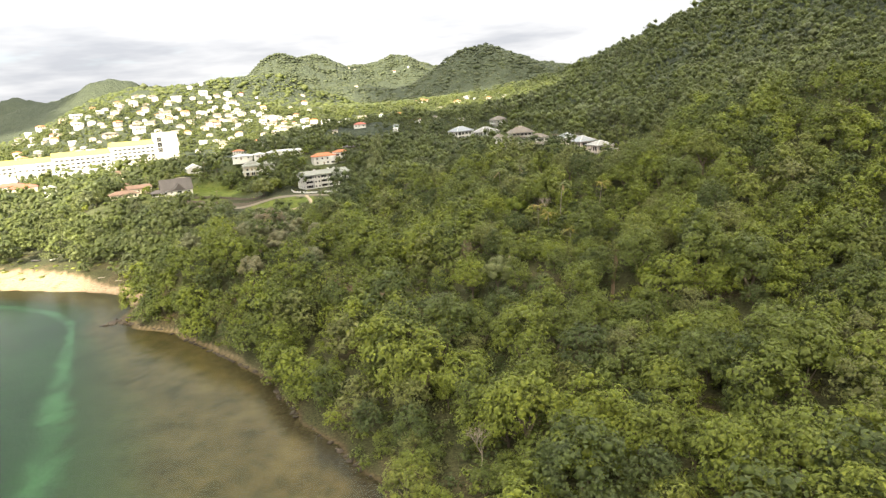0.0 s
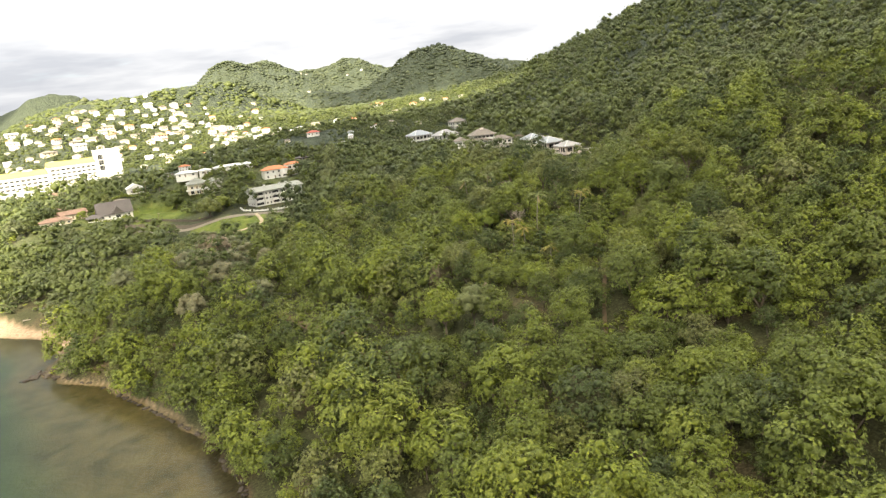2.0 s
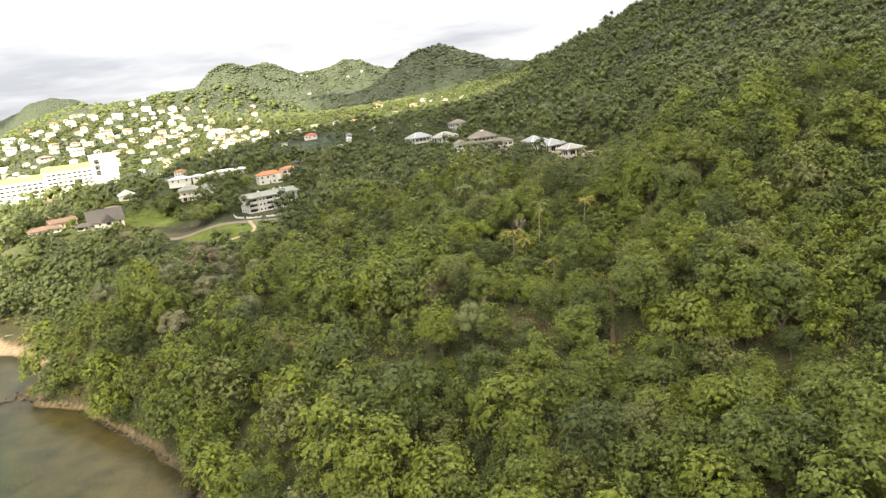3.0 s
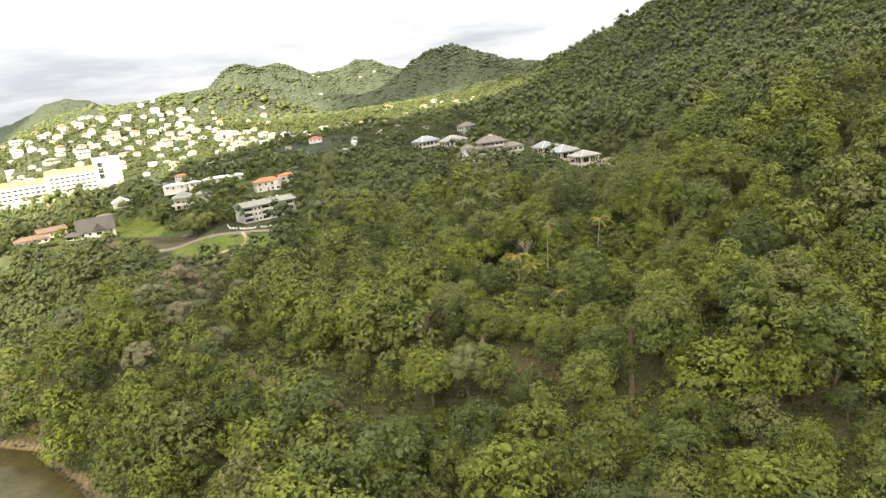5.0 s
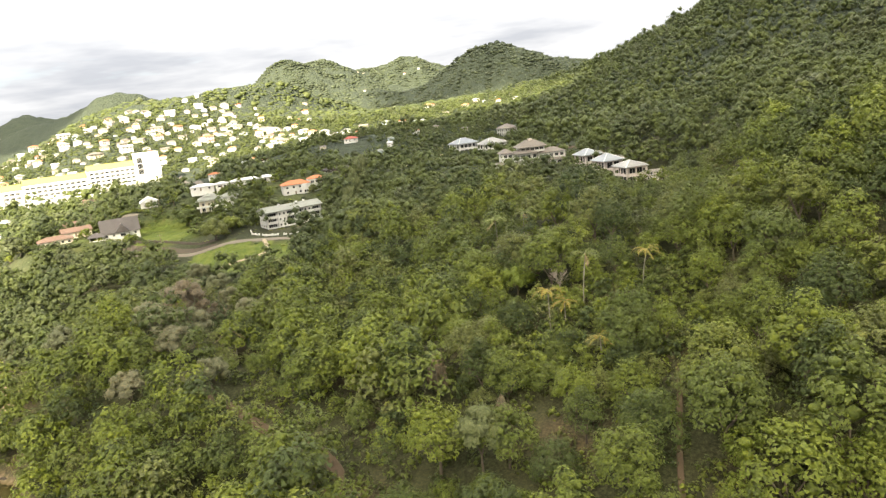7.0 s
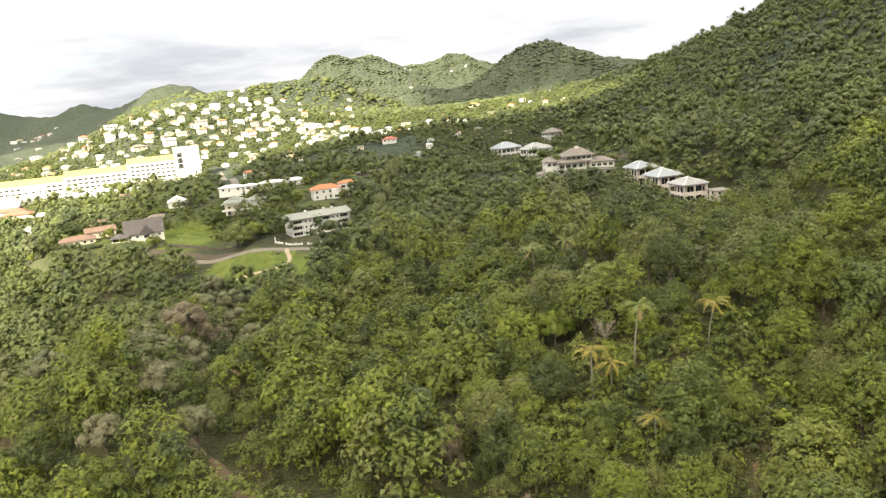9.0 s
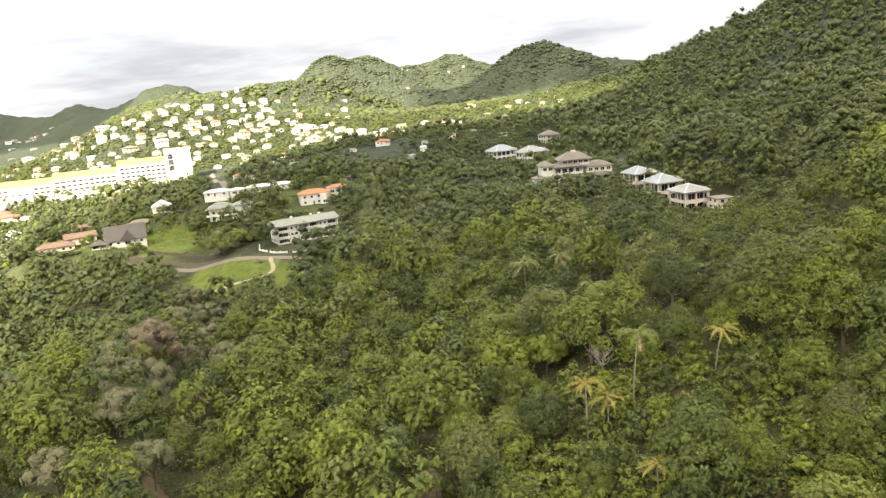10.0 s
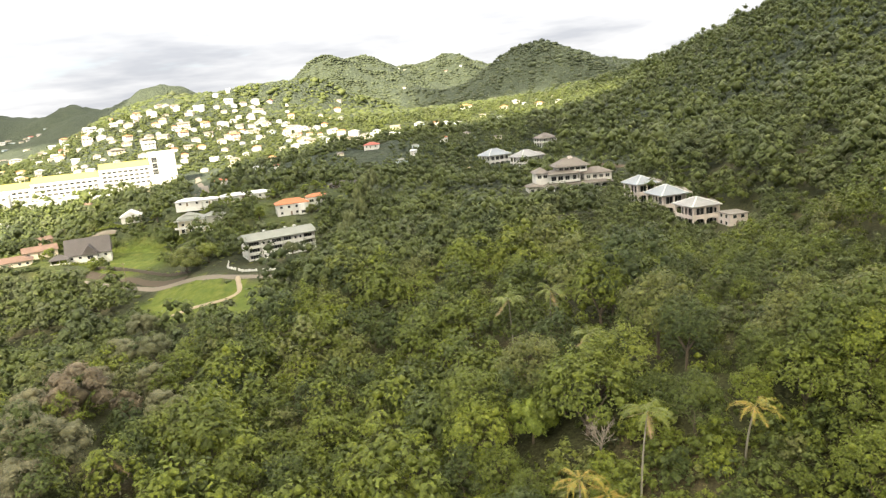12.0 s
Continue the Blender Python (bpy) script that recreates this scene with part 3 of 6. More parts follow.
def scatter(r, x0, x1, y0, y1, step):
    nx, ny = int((x1 - x0) / step), int((y1 - y0) / step)
    X, Y = np.meshgrid(np.arange(nx), np.arange(ny), indexing="ij")
    X = x0 + (X + 0.5 * (Y % 2) + r.uniform(-0.36, 0.36, X.shape)) * step
    Y = y0 + (Y + r.uniform(-0.36, 0.36, Y.shape)) * step
    return X.ravel(), Y.ravel()


LOOKOUT = (10.0, 80.0, 88.0)


def in_sight(x, y, top):
    """Whether a top at (x, y) shows over the land in between, from over the cove."""
    ok = np.ones(len(x), bool)
    for f in np.linspace(0.25, 0.97, 40):
        px, py = LOOKOUT[0] + (x - LOOKOUT[0]) * f, LOOKOUT[1] + (y - LOOKOUT[1]) * f
        ok &= height(px, py) + 1 < LOOKOUT[2] + (top - LOOKOUT[2]) * f
    return ok


def in_sector(x, y, half=40.0):
    return np.abs(np.degrees(np.arctan2(x - 10, y - 30))) < half


CLEAR = []          # filled by the buildings and lanes: centre, half length, half width, turn


def open_ground(x, y, grow):
    free = np.zeros(len(x), bool)
    for p in LAWNS + CLEAR:
        free |= within(x, y, p, grow)
    return free


# ---- building materials ----
WHITE = paint("white_wall", (0.66, 0.645, 0.61), 0.8, 0.35, 0.25)
CREAM = paint("cream_wall", (0.70, 0.62, 0.48), 0.8, 0.3, 0.3)
PINKISH = paint("pinkish_wall", (0.68, 0.595, 0.545), 0.85, 0.45, 0.35, (0.22, 0.19, 0.16))
SALMON = paint("salmon_wall", (0.62, 0.40, 0.30), 0.8, 0.3, 0.3)
PALE_BLUE = paint("pale_blue_wall", (0.50, 0.58, 0.62), 0.8, 0.3, 0.3)
STONE = paint("stone_wall", (0.10, 0.085, 0.068), 0.9, 0.5, 0.8, (0.05, 0.045, 0.035))


def roofing(name, colour, dirt, rough=0.6, pitch=0.35):
    """Sheet or shingle roofing: fine ribs and weather stains."""
    m, nt, b = material(name, rough, 0.35)
    n1, n2 = noise_node(nt, 0.22, 6, 0.65), noise_node(nt, 2.2, 4, 0.6)
    stain = ramp(nt, [(0.38, colour), (0.62, tuple(0.72 * c + 0.28 * d for c, d in zip(colour, dirt))), (0.8, dirt)], n1.outputs[0])
    w = nt.nodes.new("ShaderNodeTexWave")
    w.inputs["Scale"].default_value, w.inputs["Distortion"].default_value = 1.0 / pitch / 6.28 * 2, 0.3
    tc = nt.nodes.new("ShaderNodeTexCoord")
    nt.links.new(tc.outputs["Object"], w.inputs["Vector"])
    fine = ramp(nt, [(0.3, (0.8, 0.8, 0.8)), (0.7, (1.05, 1.05, 1.05))], n2.outputs[0])
    nt.links.new(mixed(nt, stain.outputs[0], fine.outputs[0], 1.0, "MULTIPLY"), b.inputs["Base Color"])
    bumped(nt, b, w.outputs[1], 0.4, 0.04)
    return m


ROOF_GREY = roofing("grey_green_roof", (0.25, 0.255, 0.215), (0.14, 0.14, 0.115))
ROOF_PALE = roofing("pale_roof", (0.31, 0.305, 0.295), (0.16, 0.145, 0.125))
ROOF_BLUE = roofing("pale_blue_grey_roof", (0.28, 0.305, 0.33), (0.20, 0.20, 0.195))
ROOF_STAINED = roofing("rust_stained_roof", (0.27, 0.245, 0.215), (0.14, 0.105, 0.08))
ROOF_BROWN = roofing("brown_shingle_roof", (0.20, 0.175, 0.15), (0.105, 0.09, 0.075), 0.8, 0.2)
ROOF_SLATE = roofing("slate_roof", (0.095, 0.083, 0.078), (0.055, 0.05, 0.045), 0.75, 0.2)
ROOF_TILE = roofing("terracotta_roof", (0.50, 0.19, 0.085), (0.26, 0.12, 0.07), 0.75, 0.25)
ROOF_RED = roofing("red_roof", (0.45, 0.11, 0.07), (0.22, 0.09, 0.07), 0.6, 0.3)
ROOF_WHITE = roofing("white_roof", (0.58, 0.58, 0.57), (0.40, 0.385, 0.36), 0.55, 0.5)
ROOF_YELLOW = roofing("pale_yellow_roof", (0.44, 0.36, 0.085), (0.36, 0.31, 0.10), 0.7, 0.8)
ROOF_RUST = roofing("rusty_roof", (0.20, 0.125, 0.09), (0.12, 0.085, 0.065), 0.8, 0.3)


def glass_material():
    m, nt, b = material("dark_window_glass", 0.12, 0.5)
    n = noise_node(nt, 0.7, 3, 0.5)
    c = ramp(nt, [(0.35, (0.018, 0.021, 0.024)), (0.7, (0.05, 0.05, 0.048))], n.outputs[0])
    nt.links.new(c.outputs[0], b.inputs["Base Color"])
    return m


GLASS = glass_material()
ASPHALT = paint("asphalt", (0.185, 0.158, 0.125), 0.95, 0.5, 0.12, (0.10, 0.09, 0.08))
DIRT = paint("bare_earth", (0.112, 0.078, 0.050), 0.95, 0.5, 0.25, (0.11, 0.08, 0.045))
EARTH = paint("dark_earth", (0.078, 0.060, 0.043), 0.95, 0.5, 0.4, (0.05, 0.045, 0.03))
TRACK = paint("pale_dirt_track", (0.36, 0.29, 0.20), 0.95, 0.4, 0.3, (0.2, 0.16, 0.1))
ROCK = paint("shore_rock", (0.055, 0.043, 0.032), 0.85, 0.5, 0.9, (0.04, 0.032, 0.025))
WOOD = paint("weathered_wood", (0.20, 0.15, 0.11), 0.9, 0.4, 1.0)


# ---- building parts ----
def box(bm, x0, x1, y0, y1, z0, z1, slot=0):
    v = [bm.verts.new(p) for p in ((x0, y0, z0), (x1, y0, z0), (x1, y1, z0), (x0, y1, z0), (x0, y0, z1), (x1, y0, z1), (x1, y1, z1), (x0, y1, z1))]
    for f in ((3, 2, 1, 0), (4, 5, 6, 7), (0, 1, 5, 4), (1, 2, 6, 5), (2, 3, 7, 6), (3, 0, 4, 7)):
        bm.faces.new([v[k] for k in f]).material_index = slot
    return bm


def slab(x0, x1, y0, y1, z0, z1):
    return box(bmesh.new(), x0, x1, y0, y1, z0, z1)


def hip_roof(x0, x1, y0, y1, z, rise, over=0.9, gable=False, thick=0.22):
    """A hipped (or gabled) roof with eaves that have a thickness."""
    x0, x1, y0, y1 = x0 - over, x1 + over, y0 - over, y1 + over
    w, d = x1 - x0, y1 - y0
    run = 0 if gable else min(w, d) / 2
    if w >= d:
        a, b = (x0 + run, (y0 + y1) / 2), (x1 - run, (y0 + y1) / 2)
    else:
        a, b = ((x0 + x1) / 2, y0 + run), ((x0 + x1) / 2, y1 - run)
    bm = bmesh.new()
    eave = [(x0, y0), (x1, y0), (x1, y1), (x0, y1)]
    lo = [bm.verts.new((*p, z - thick)) for p in eave]
    up = [bm.verts.new((*p, z)) for p in eave]
    A = bm.verts.new((*a, z + rise))
    B = A if math.hypot(b[0] - a[0], b[1] - a[1]) < 0.05 else bm.verts.new((*b, z + rise))
    bm.faces.new(lo[::-1])
    for k in range(4):
        bm.faces.new((lo[k], lo[(k + 1) % 4], up[(k + 1) % 4], up[k]))
    if w >= d:
        quads = ((up[0], up[1], B, A), (up[1], up[2], B), (up[2], up[3], A, B), (up[3], up[0], A))
    else:
        quads = ((up[0], up[1], A), (up[1], up[2], B, A), (up[2], up[3], B), (up[3], up[0], A, B))
    for q in quads:
        seen = []
        for v in q:
            if v not in seen:
                seen.append(v)
        bm.faces.new(seen)
    return bm


def hip_caps(x0, x1, y0, y1, z, rise, over=0.9, w=0.28):
    """Raised cap strips along the hips of a hipped roof, one mesh each."""
    x0, x1, y0, y1 = x0 - over, x1 + over, y0 - over, y1 + over
    run = min(x1 - x0, y1 - y0) / 2
    if x1 - x0 >= y1 - y0:
        a, b = Vector((x0 + run, (y0 + y1) / 2, z + rise)), Vector((x1 - run, (y0 + y1) / 2, z + rise))
        ends = ((x0, y0, a), (x1, y0, b), (x1, y1, b), (x0, y1, a))
    else:
        a, b = Vector(((x0 + x1) / 2, y0 + run, z + rise)), Vector(((x0 + x1) / 2, y1 - run, z + rise))
        ends = ((x0, y0, a), (x1, y0, a), (x1, y1, b), (x0, y1, b))
    for ex, ey, t in ends:
        bm = bmesh.new()
        p = Vector((ex, ey, z))
        side = Vector((t - p).cross(Vector((0, 0, 1)))).normalized() * w
        up = Vector((0, 0, 0.16))
        v = [bm.verts.new(q) for q in (p - side, p + side, t + side, t - side, p + up, t + up)]
        for f in ((0, 4, 5, 3), (1, 2, 5, 4), (0, 1, 4)):
            bm.faces.new([v[k] for k in f])
        yield bm


def lattice(xs, zs, y0, y1):
    """A frame in one piece: uprights, a head and a sill round open cells."""
    bm, corner = bmesh.new(), {}
    nx, nz = len(xs) - 1, len(zs) - 1

    def at(i, y, k):
        if (i, y, k) not in corner:
            corner[i, y, k] = bm.verts.new((xs[i], y, zs[k]))
        return corner[i, y, k]

    def solid(i, k):
        return 0 <= i < nx and 0 <= k < nz and (i % 2 == 0 or k % 2 == 0)

    for i in range(nx):
        for k in range(nz):
            if not solid(i, k):
                continue
            bm.faces.new((at(i, y0, k), at(i + 1, y0, k), at(i + 1, y0, k + 1), at(i, y0, k + 1)))
            for di, dk, p, q in ((-1, 0, (i, k + 1), (i, k)), (1, 0, (i + 1, k), (i + 1, k + 1)), (0, -1, (i, k), (i + 1, k)), (0, 1, (i + 1, k + 1), (i, k + 1))):
                if not solid(i + di, k + dk):
                    bm.faces.new((at(p[0], y0, p[1]), at(p[0], y1, p[1]), at(q[0], y1, q[1]), at(q[0], y0, q[1])))
    return bm


WINDOWS = {}


def window(parent, x, y, z, w, h, face, frame_mat=None):
    """A framed window in a wall that faces '-y', '+y', '-x' or '+x'; its pane is a part of its own."""
    key = (round(w, 2), round(h, 2), frame_mat.name if frame_mat else "")
    if key not in WINDOWS:
        t = 0.09
        n = int(w / 1.1) if w > 1.3 else 1
        xs = [-w / 2, -w / 2 + t]
        for k in range(1, n):
            xs += [-w / 2 + k * w / n - 0.04, -w / 2 + k * w / n + 0.04]
        bm = lattice(xs + [w / 2 - t, w / 2], [-0.08, 0, h - t, h], -0.12, 0.06)
        me = bpy.data.meshes.new("window")
        bm.to_mesh(me)
        bm.free()
        me.materials.append(frame_mat or WHITE)
        pm = bpy.data.meshes.new("pane")
        bm = slab(-w / 2 + t, w / 2 - t, -0.03, 0.03, 0, h - t)
        bm.to_mesh(pm)
        bm.free()
        pm.materials.append(GLASS)
        WINDOWS[key] = (me, pm)
    me, pm = WINDOWS[key]
    ob = part("window", me, None, parent)
    ob.matrix_basis = pose(x, y, z, 0, 0, {"-y": 0, "+x": 90, "+y": 180, "-x": -90}[face])
    part("pane", pm, None, ob)
    return ob


def row(a, b, n):
    return [a + (b - a) * (k + 0.5) / n for k in range(n)]


def clear_for(x, y, a, b, turn, grow=2.5):
    CLEAR.append((x, y, a + grow, b + grow, turn))


def house(m, w, d, h, roof, wall_mat, roof_mat, label, storeys=1, gable=False, rise=2.2, group="houses of the town", name="house", wins=3, sides=2, foot=3.0):
    """A plain dwelling: walls on a footing, windows on all sides, a door, a roof with eaves."""
    t = thing(name, m, label, "house", group)
    part("wall", slab(-w / 2, w / 2, -d / 2, d / 2, -foot, h), wall_mat, t)
    if roof == "flat":
        bm = slab(-w / 2 - 0.4, w / 2 + 0.4, -d / 2 - 0.4, d / 2 + 0.4, h + 0.003, h + 0.35)
        part("roof", bm, roof_mat, t)
    else:
        part("roof", hip_roof(-w / 2, w / 2, -d / 2, d / 2, h + 0.22, rise, 0.7, gable), roof_mat, t)
        if gable:
            bm = bmesh.new()
            for s in (-1, 1):
                e = s * (w / 2 - 0.02)
                v = [bm.verts.new(p) for p in ((e, -d / 2, h), (e, d / 2, h), (e, 0, h + rise * 0.86), (e - s * 0.2, -d / 2, h), (e - s * 0.2, d / 2, h), (e - s * 0.2, 0, h + rise * 0.86))]
                for f in ((0, 1, 2), (5, 4, 3), (0, 3, 4, 1), (1, 4, 5, 2), (2, 5, 3, 0)):
                    bm.faces.new([v[k] for k in f])
            part("gable", bm, wall_mat, t)
    part("door", slab(-w * 0.06 - 0.5, -w * 0.06 + 0.5, -d / 2 - 0.06, -d / 2 - 0.002, 0.1, 2.2), WOOD, t)
    step = h / storeys
    for s in range(storeys):
        for k, x in enumerate(row(-w / 2 + 0.4, w / 2 - 0.4, wins)):
            if s == 0 and abs(x + w * 0.06) < 1.3:
                continue
            window(t, x, -d / 2, s * step + 1.0, 1.5, 1.3, "-y")
        for y in row(-d / 2 + 0.4, d / 2 - 0.4, sides):
            window(t, w / 2, y, s * step + 1.0, 1.5, 1.3, "+x")
            window(t, -w / 2, y, s * step + 1.0, 1.5, 1.3, "-x")
    return t


def arch_mesh(xa, xb, y0, y1, top, drop=0.9):
    """The solid above an arched opening between two posts."""
    bm, prev = bmesh.new(), None
    for q in range(11):
        u = q / 10
        zz = top - 0.15 - (1 - math.sqrt(max(0, 1 - (2 * u - 1) ** 2))) * drop
        cur = [bm.verts.new((xa + u * (xb - xa), y, z)) for y in (y0, y1) for z in (zz, top)]
        if prev:
            bm.faces.new((prev[0], cur[0], cur[1], prev[1]))
            bm.faces.new((prev[3], cur[3], cur[2], prev[2]))
            bm.faces.new((prev[2], cur[2], cur[0], prev[0]))
        prev = cur
    return bm


def pavilion(m, w, d, h, rise, wall_mat, roof_mat, label, group, storeys=2, deck=2.6, caps=True, arches=True, name="villa", foot=4.0, wing=0.0):
    """A villa: rooms set back behind posts and balconies on the two sides towards the sea, a wide hipped roof, and a lower wing on the hill side."""
    t = thing(name, m, label, "villa", group)
    x0, x1, y0, y1 = -w / 2, w / 2, -d / 2, d / 2
    part("wall", slab(x0 + deck, x1, y0 + deck, y1, -foot, h), wall_mat, t)
    step = h / storeys
    for s in range(1, storeys):
        part("floor_slab", slab(x0, x1 - 0.002, y0, y1 - 0.002, s * step - 0.30, s * step), wall_mat, t)
        part("parapet", slab(x0, x1 - 0.004, y0, y0 + 0.18, s * step + 0.002, s * step + 1.0), wall_mat, t)
        part("parapet", slab(x0, x0 + 0.18, y0 + 0.182, y1 - 0.004, s * step + 0.002, s * step + 1.0), wall_mat, t)
        part("parapet_cap", slab(x0 - 0.06, x1, y0 - 0.06, y0 + 0.24, s * step + 1.003, s * step + 1.10), wall_mat, t)
    n = max(3, int(round(w / 4.6)) + 1)
    for k in range(n):
        x = x0 + 0.25 + (w - 0.5) * k / (n - 1)
        part("post", slab(x - 0.25, x + 0.25, y0 + 0.01, y0 + 0.5, -foot, h - 0.45), wall_mat, t)
    for k in range(1, n):
        y = y0 + 0.25 + (d - 0.5) * k / (n - 1)
        part("post", slab(x0 + 0.01, x0 + 0.5, y - 0.25, y + 0.25, -foot, h - 0.45), wall_mat, t)
    part("beam", slab(x0, x1, y0, y0 + 0.55, h - 0.45, h), wall_mat, t)
    part("beam", slab(x0, x0 + 0.55, y0 + 0.552, y1, h - 0.45, h), wall_mat, t)
    if arches:
        for k in range(n - 1):
            xa, xb = x0 + 0.5 + (w - 0.5) * k / (n - 1), x0 + (w - 0.5) * (k + 1) / (n - 1)
            part("arch", arch_mesh(xa, xb, y0 + 0.06, y0 + 0.40, step - 0.305), wall_mat, t)
    for s in range(storeys):
        for x in row(x0 + deck + 0.2, x1 - 0.2, max(2, int((w - deck) / 4.2))):
            window(t, x, y0 + deck, s * step + 0.15, 3.1, step - 0.85, "-y")
        for y in row(y0 + deck + 0.2, y1 - 0.2, max(2, int((d - deck) / 4.2))):
            window(t, x0 + deck, y, s * step + 0.15, 3.1, step - 0.85, "-x")
            window(t, x1, y, s * step + 0.9, 1.4, 1.4, "+x")
    part("fascia", slab(x0 - 0.75, x1 + 0.75, y0 - 0.75, y1 + 0.75, h + 0.002, h + 0.12), WHITE, t)
    roof = part("roof", hip_roof(x0, x1, y0, y1, h + 0.345, rise, 0.85), roof_mat, t)
    if caps:
        for bm in hip_caps(x0, x1, y0, y1, h + 0.345, rise, 0.85):
            part("hip_cap", bm, ROOF_WHITE, roof)
    if wing:
        part("wing_wall", slab(x1 + 0.003, x1 + wing, y0 + 3.5, y1 + 3.0, -foot, h - 0.9), wall_mat, t)
        part("wing_roof", hip_roof(x1 + 0.9, x1 + wing, y0 + 3.5, y1 + 3.0, h - 0.6, rise * 0.62, 0.7), ROOF_STAINED, t, "rust-stained pale wing roof")
        for s in range(storeys):
            for x in row(x1 + 0.4, x1 + wing - 0.4, max(1, int(wing / 3.5))):
                window(t, x, y0 + 3.5, s * step + 0.5, 1.8, 1.9, "-y")
            window(t, x1 + wing, (y0 + y1) / 2, s * step + 0.8, 1.4, 1.4, "+x")
    return t


def strip(name, label, line, width, mat, lift=0.12, category="road", gap=1.0):
    """A lane that lies on the ground along a line."""
    P = [Vector((*p, 0)) for p in line]
    pts = []
    for a, b in zip(P[:-1], P[1:]):
        n = max(2, int((b - a).length / 2.5))
        pts += [a.lerp(b, k / n) for k in range(n)]
    pts.append(P[-1])
    for _ in range(3):
        pts = [pts[0]] + [(pts[k - 1] + pts[k] * 2 + pts[k + 1]) / 4 for k in range(1, len(pts) - 1)] + [pts[-1]]
    r = random.Random(7)
    bm, prev = bmesh.new(), None
    for k, p in enumerate(pts):
        d = (pts[min(k + 1, len(pts) - 1)] - pts[max(k - 1, 0)]).normalized()
        s = Vector((-d.y, d.x, 0))
        cur = []
        for u in (-1, -0.5, 0, 0.5, 1):
            q = p + s * u * width / 2 * r.uniform(0.88, 1.12)
            cur.append(bm.verts.new((q.x, q.y, ground_at(q.x, q.y) + (lift if abs(u) < 1 else -0.3))))
        if prev:
            for j in range(4):
                bm.faces.new((prev[j + 1], prev[j], cur[j], cur[j + 1]))
        prev = cur
        CLEAR.append((p.x, p.y, width / 2 + gap, width / 2 + gap, 0))
    me = bpy.data.meshes.new(name)
    bm.to_mesh(me)
    bm.free()
    me.materials.append(mat)
    return tagged(new(name, me), label, category, kind="structure")


# ---- apartment block below the slope ----
def apartment_block():
    z = 26.3
    m = pose(-80.3, 469.6, z, 0, 0, 34)
    w, d, st = 32.6, 14.0, 3.05
    h = 3 * st
    t = thing("apartment_block", m, "white three-storey apartment block with dark balconies and a grey-green roof", "apartment block")
    x0, y0 = -w / 2, -d / 2
    part("wall", slab(x0 + 0.3, -x0 - 0.3, y0 + 1.6, -y0, -4, h), WHITE, t)
    for s in range(4):
        part("floor_slab", slab(x0, -x0, y0 + 0.05, y0 + 1.595, s * st - 0.3, s * st), WHITE, t)
    bays = [("b", 0.02, 0.19), ("w", 0.195, 0.345), ("b", 0.35, 0.515), ("b", 0.52, 0.66), ("w", 0.665, 0.815), ("b", 0.82, 0.98)]
    for s in range(3):
        for kind, a, b in bays:
            xa, xb, zb = x0 + a * w, x0 + b * w, s * st + 0.003
            if kind == "w":
                part("wall_panel", slab(xa, xb, y0, y0 + 1.59, zb, zb + st - 0.31), WHITE, t)
                for x in row(xa, xb, 2):
                    window(t, x, y0, zb + 1.0, 1.15, 1.25, "-y")
            else:
                part("parapet", slab(xa, xb, y0 - 0.12, y0 + 0.045, zb - 0.3, zb + 0.95), WHITE, t)
                window(t, (xa + xb) / 2, y0 + 1.6, zb + 0.02, (xb - xa) * 0.86, 2.3, "-y")
        for y in row(y0 + 2, -y0 - 1, 3):
            window(t, x0 + 0.3, y, s * st + 1.0, 1.2, 1.2, "-x")
            window(t, -x0 - 0.3, y, s * st + 1.0, 1.2, 1.2, "+x")
    for a in (0.0, 0.192, 0.347, 0.517, 0.662, 0.817, 0.985):
        part("pier", slab(x0 + a * w, x0 + a * w + 0.32, y0 - 0.2, y0 + 1.592, -2.0, h - 0.002), WHITE, t)
    roof = part("roof", hip_roof(x0, -x0, y0, -y0, h + 0.3, 2.3, 1.0, True, 0.4), ROOF_GREY, t)
    for x in (-6, 4.5, 9):
        part("roof_vent", slab(x - 0.6, x + 0.6, 0.2, 1.4, h + 1.9, h + 3.2), WHITE, roof)
    clear_for(-78.5, 470.0, w / 2 + 1, d / 2 + 1, 34)
    clear_for(-75, 441, 24, 12, 14, 0)
    CLEAR.append((-136, 450, 36, 9, -20))
    # the paved yard and its low curved wall
    yard = bmesh.new()
    ring = [(-100, 455), (-96, 444), (-86, 435.5), (-73, 433.5), (-60, 437.5), (-49, 448), (-51, 463), (-60, 466), (-88, 452)]
    top = [yard.verts.new((x, y, 26.25)) for x, y in ring]
    low = [yard.verts.new((x, y, 20.0)) for x, y in ring]
    yard.faces.new(top)
    for k in range(len(ring)):
        yard.faces.new((low[k], low[(k + 1) % len(ring)], top[(k + 1) % len(ring)], top[k]))
    me = bpy.data.meshes.new("pavement")
    yard.to_mesh(me)
    yard.free()
    me.materials.append(ASPHALT)
    tagged(new("pavement", me), "worn asphalt yard in front of the apartment block", "pavement", kind="structure")
    wall = thing("garden_wall", Matrix(), "low white garden wall with openings round the yard", "wall")
    for (ax, ay), (bx, by) in zip(ring[:5], ring[1:6]):
        L, a = math.hypot(bx - ax, by - ay), math.degrees(math.atan2(by - ay, bx - ax))
        n = max(2, int(L / 3.2))
        for k in range(n):
            mm = pose(ax + (bx - ax) * k / n, ay + (by - ay) * k / n, 26.2, 0, 0, a)
            part("pillar", slab(-0.3, 0.3, -0.3, 0.3, -1.5, 1.3), WHITE, wall).matrix_basis = mm
            if k % 3 != 2:
                part("panel", slab(0.3, L / n - 0.3, -0.12, 0.12, -1.5, 1.0), WHITE, wall).matrix_basis = mm


apartment_block()


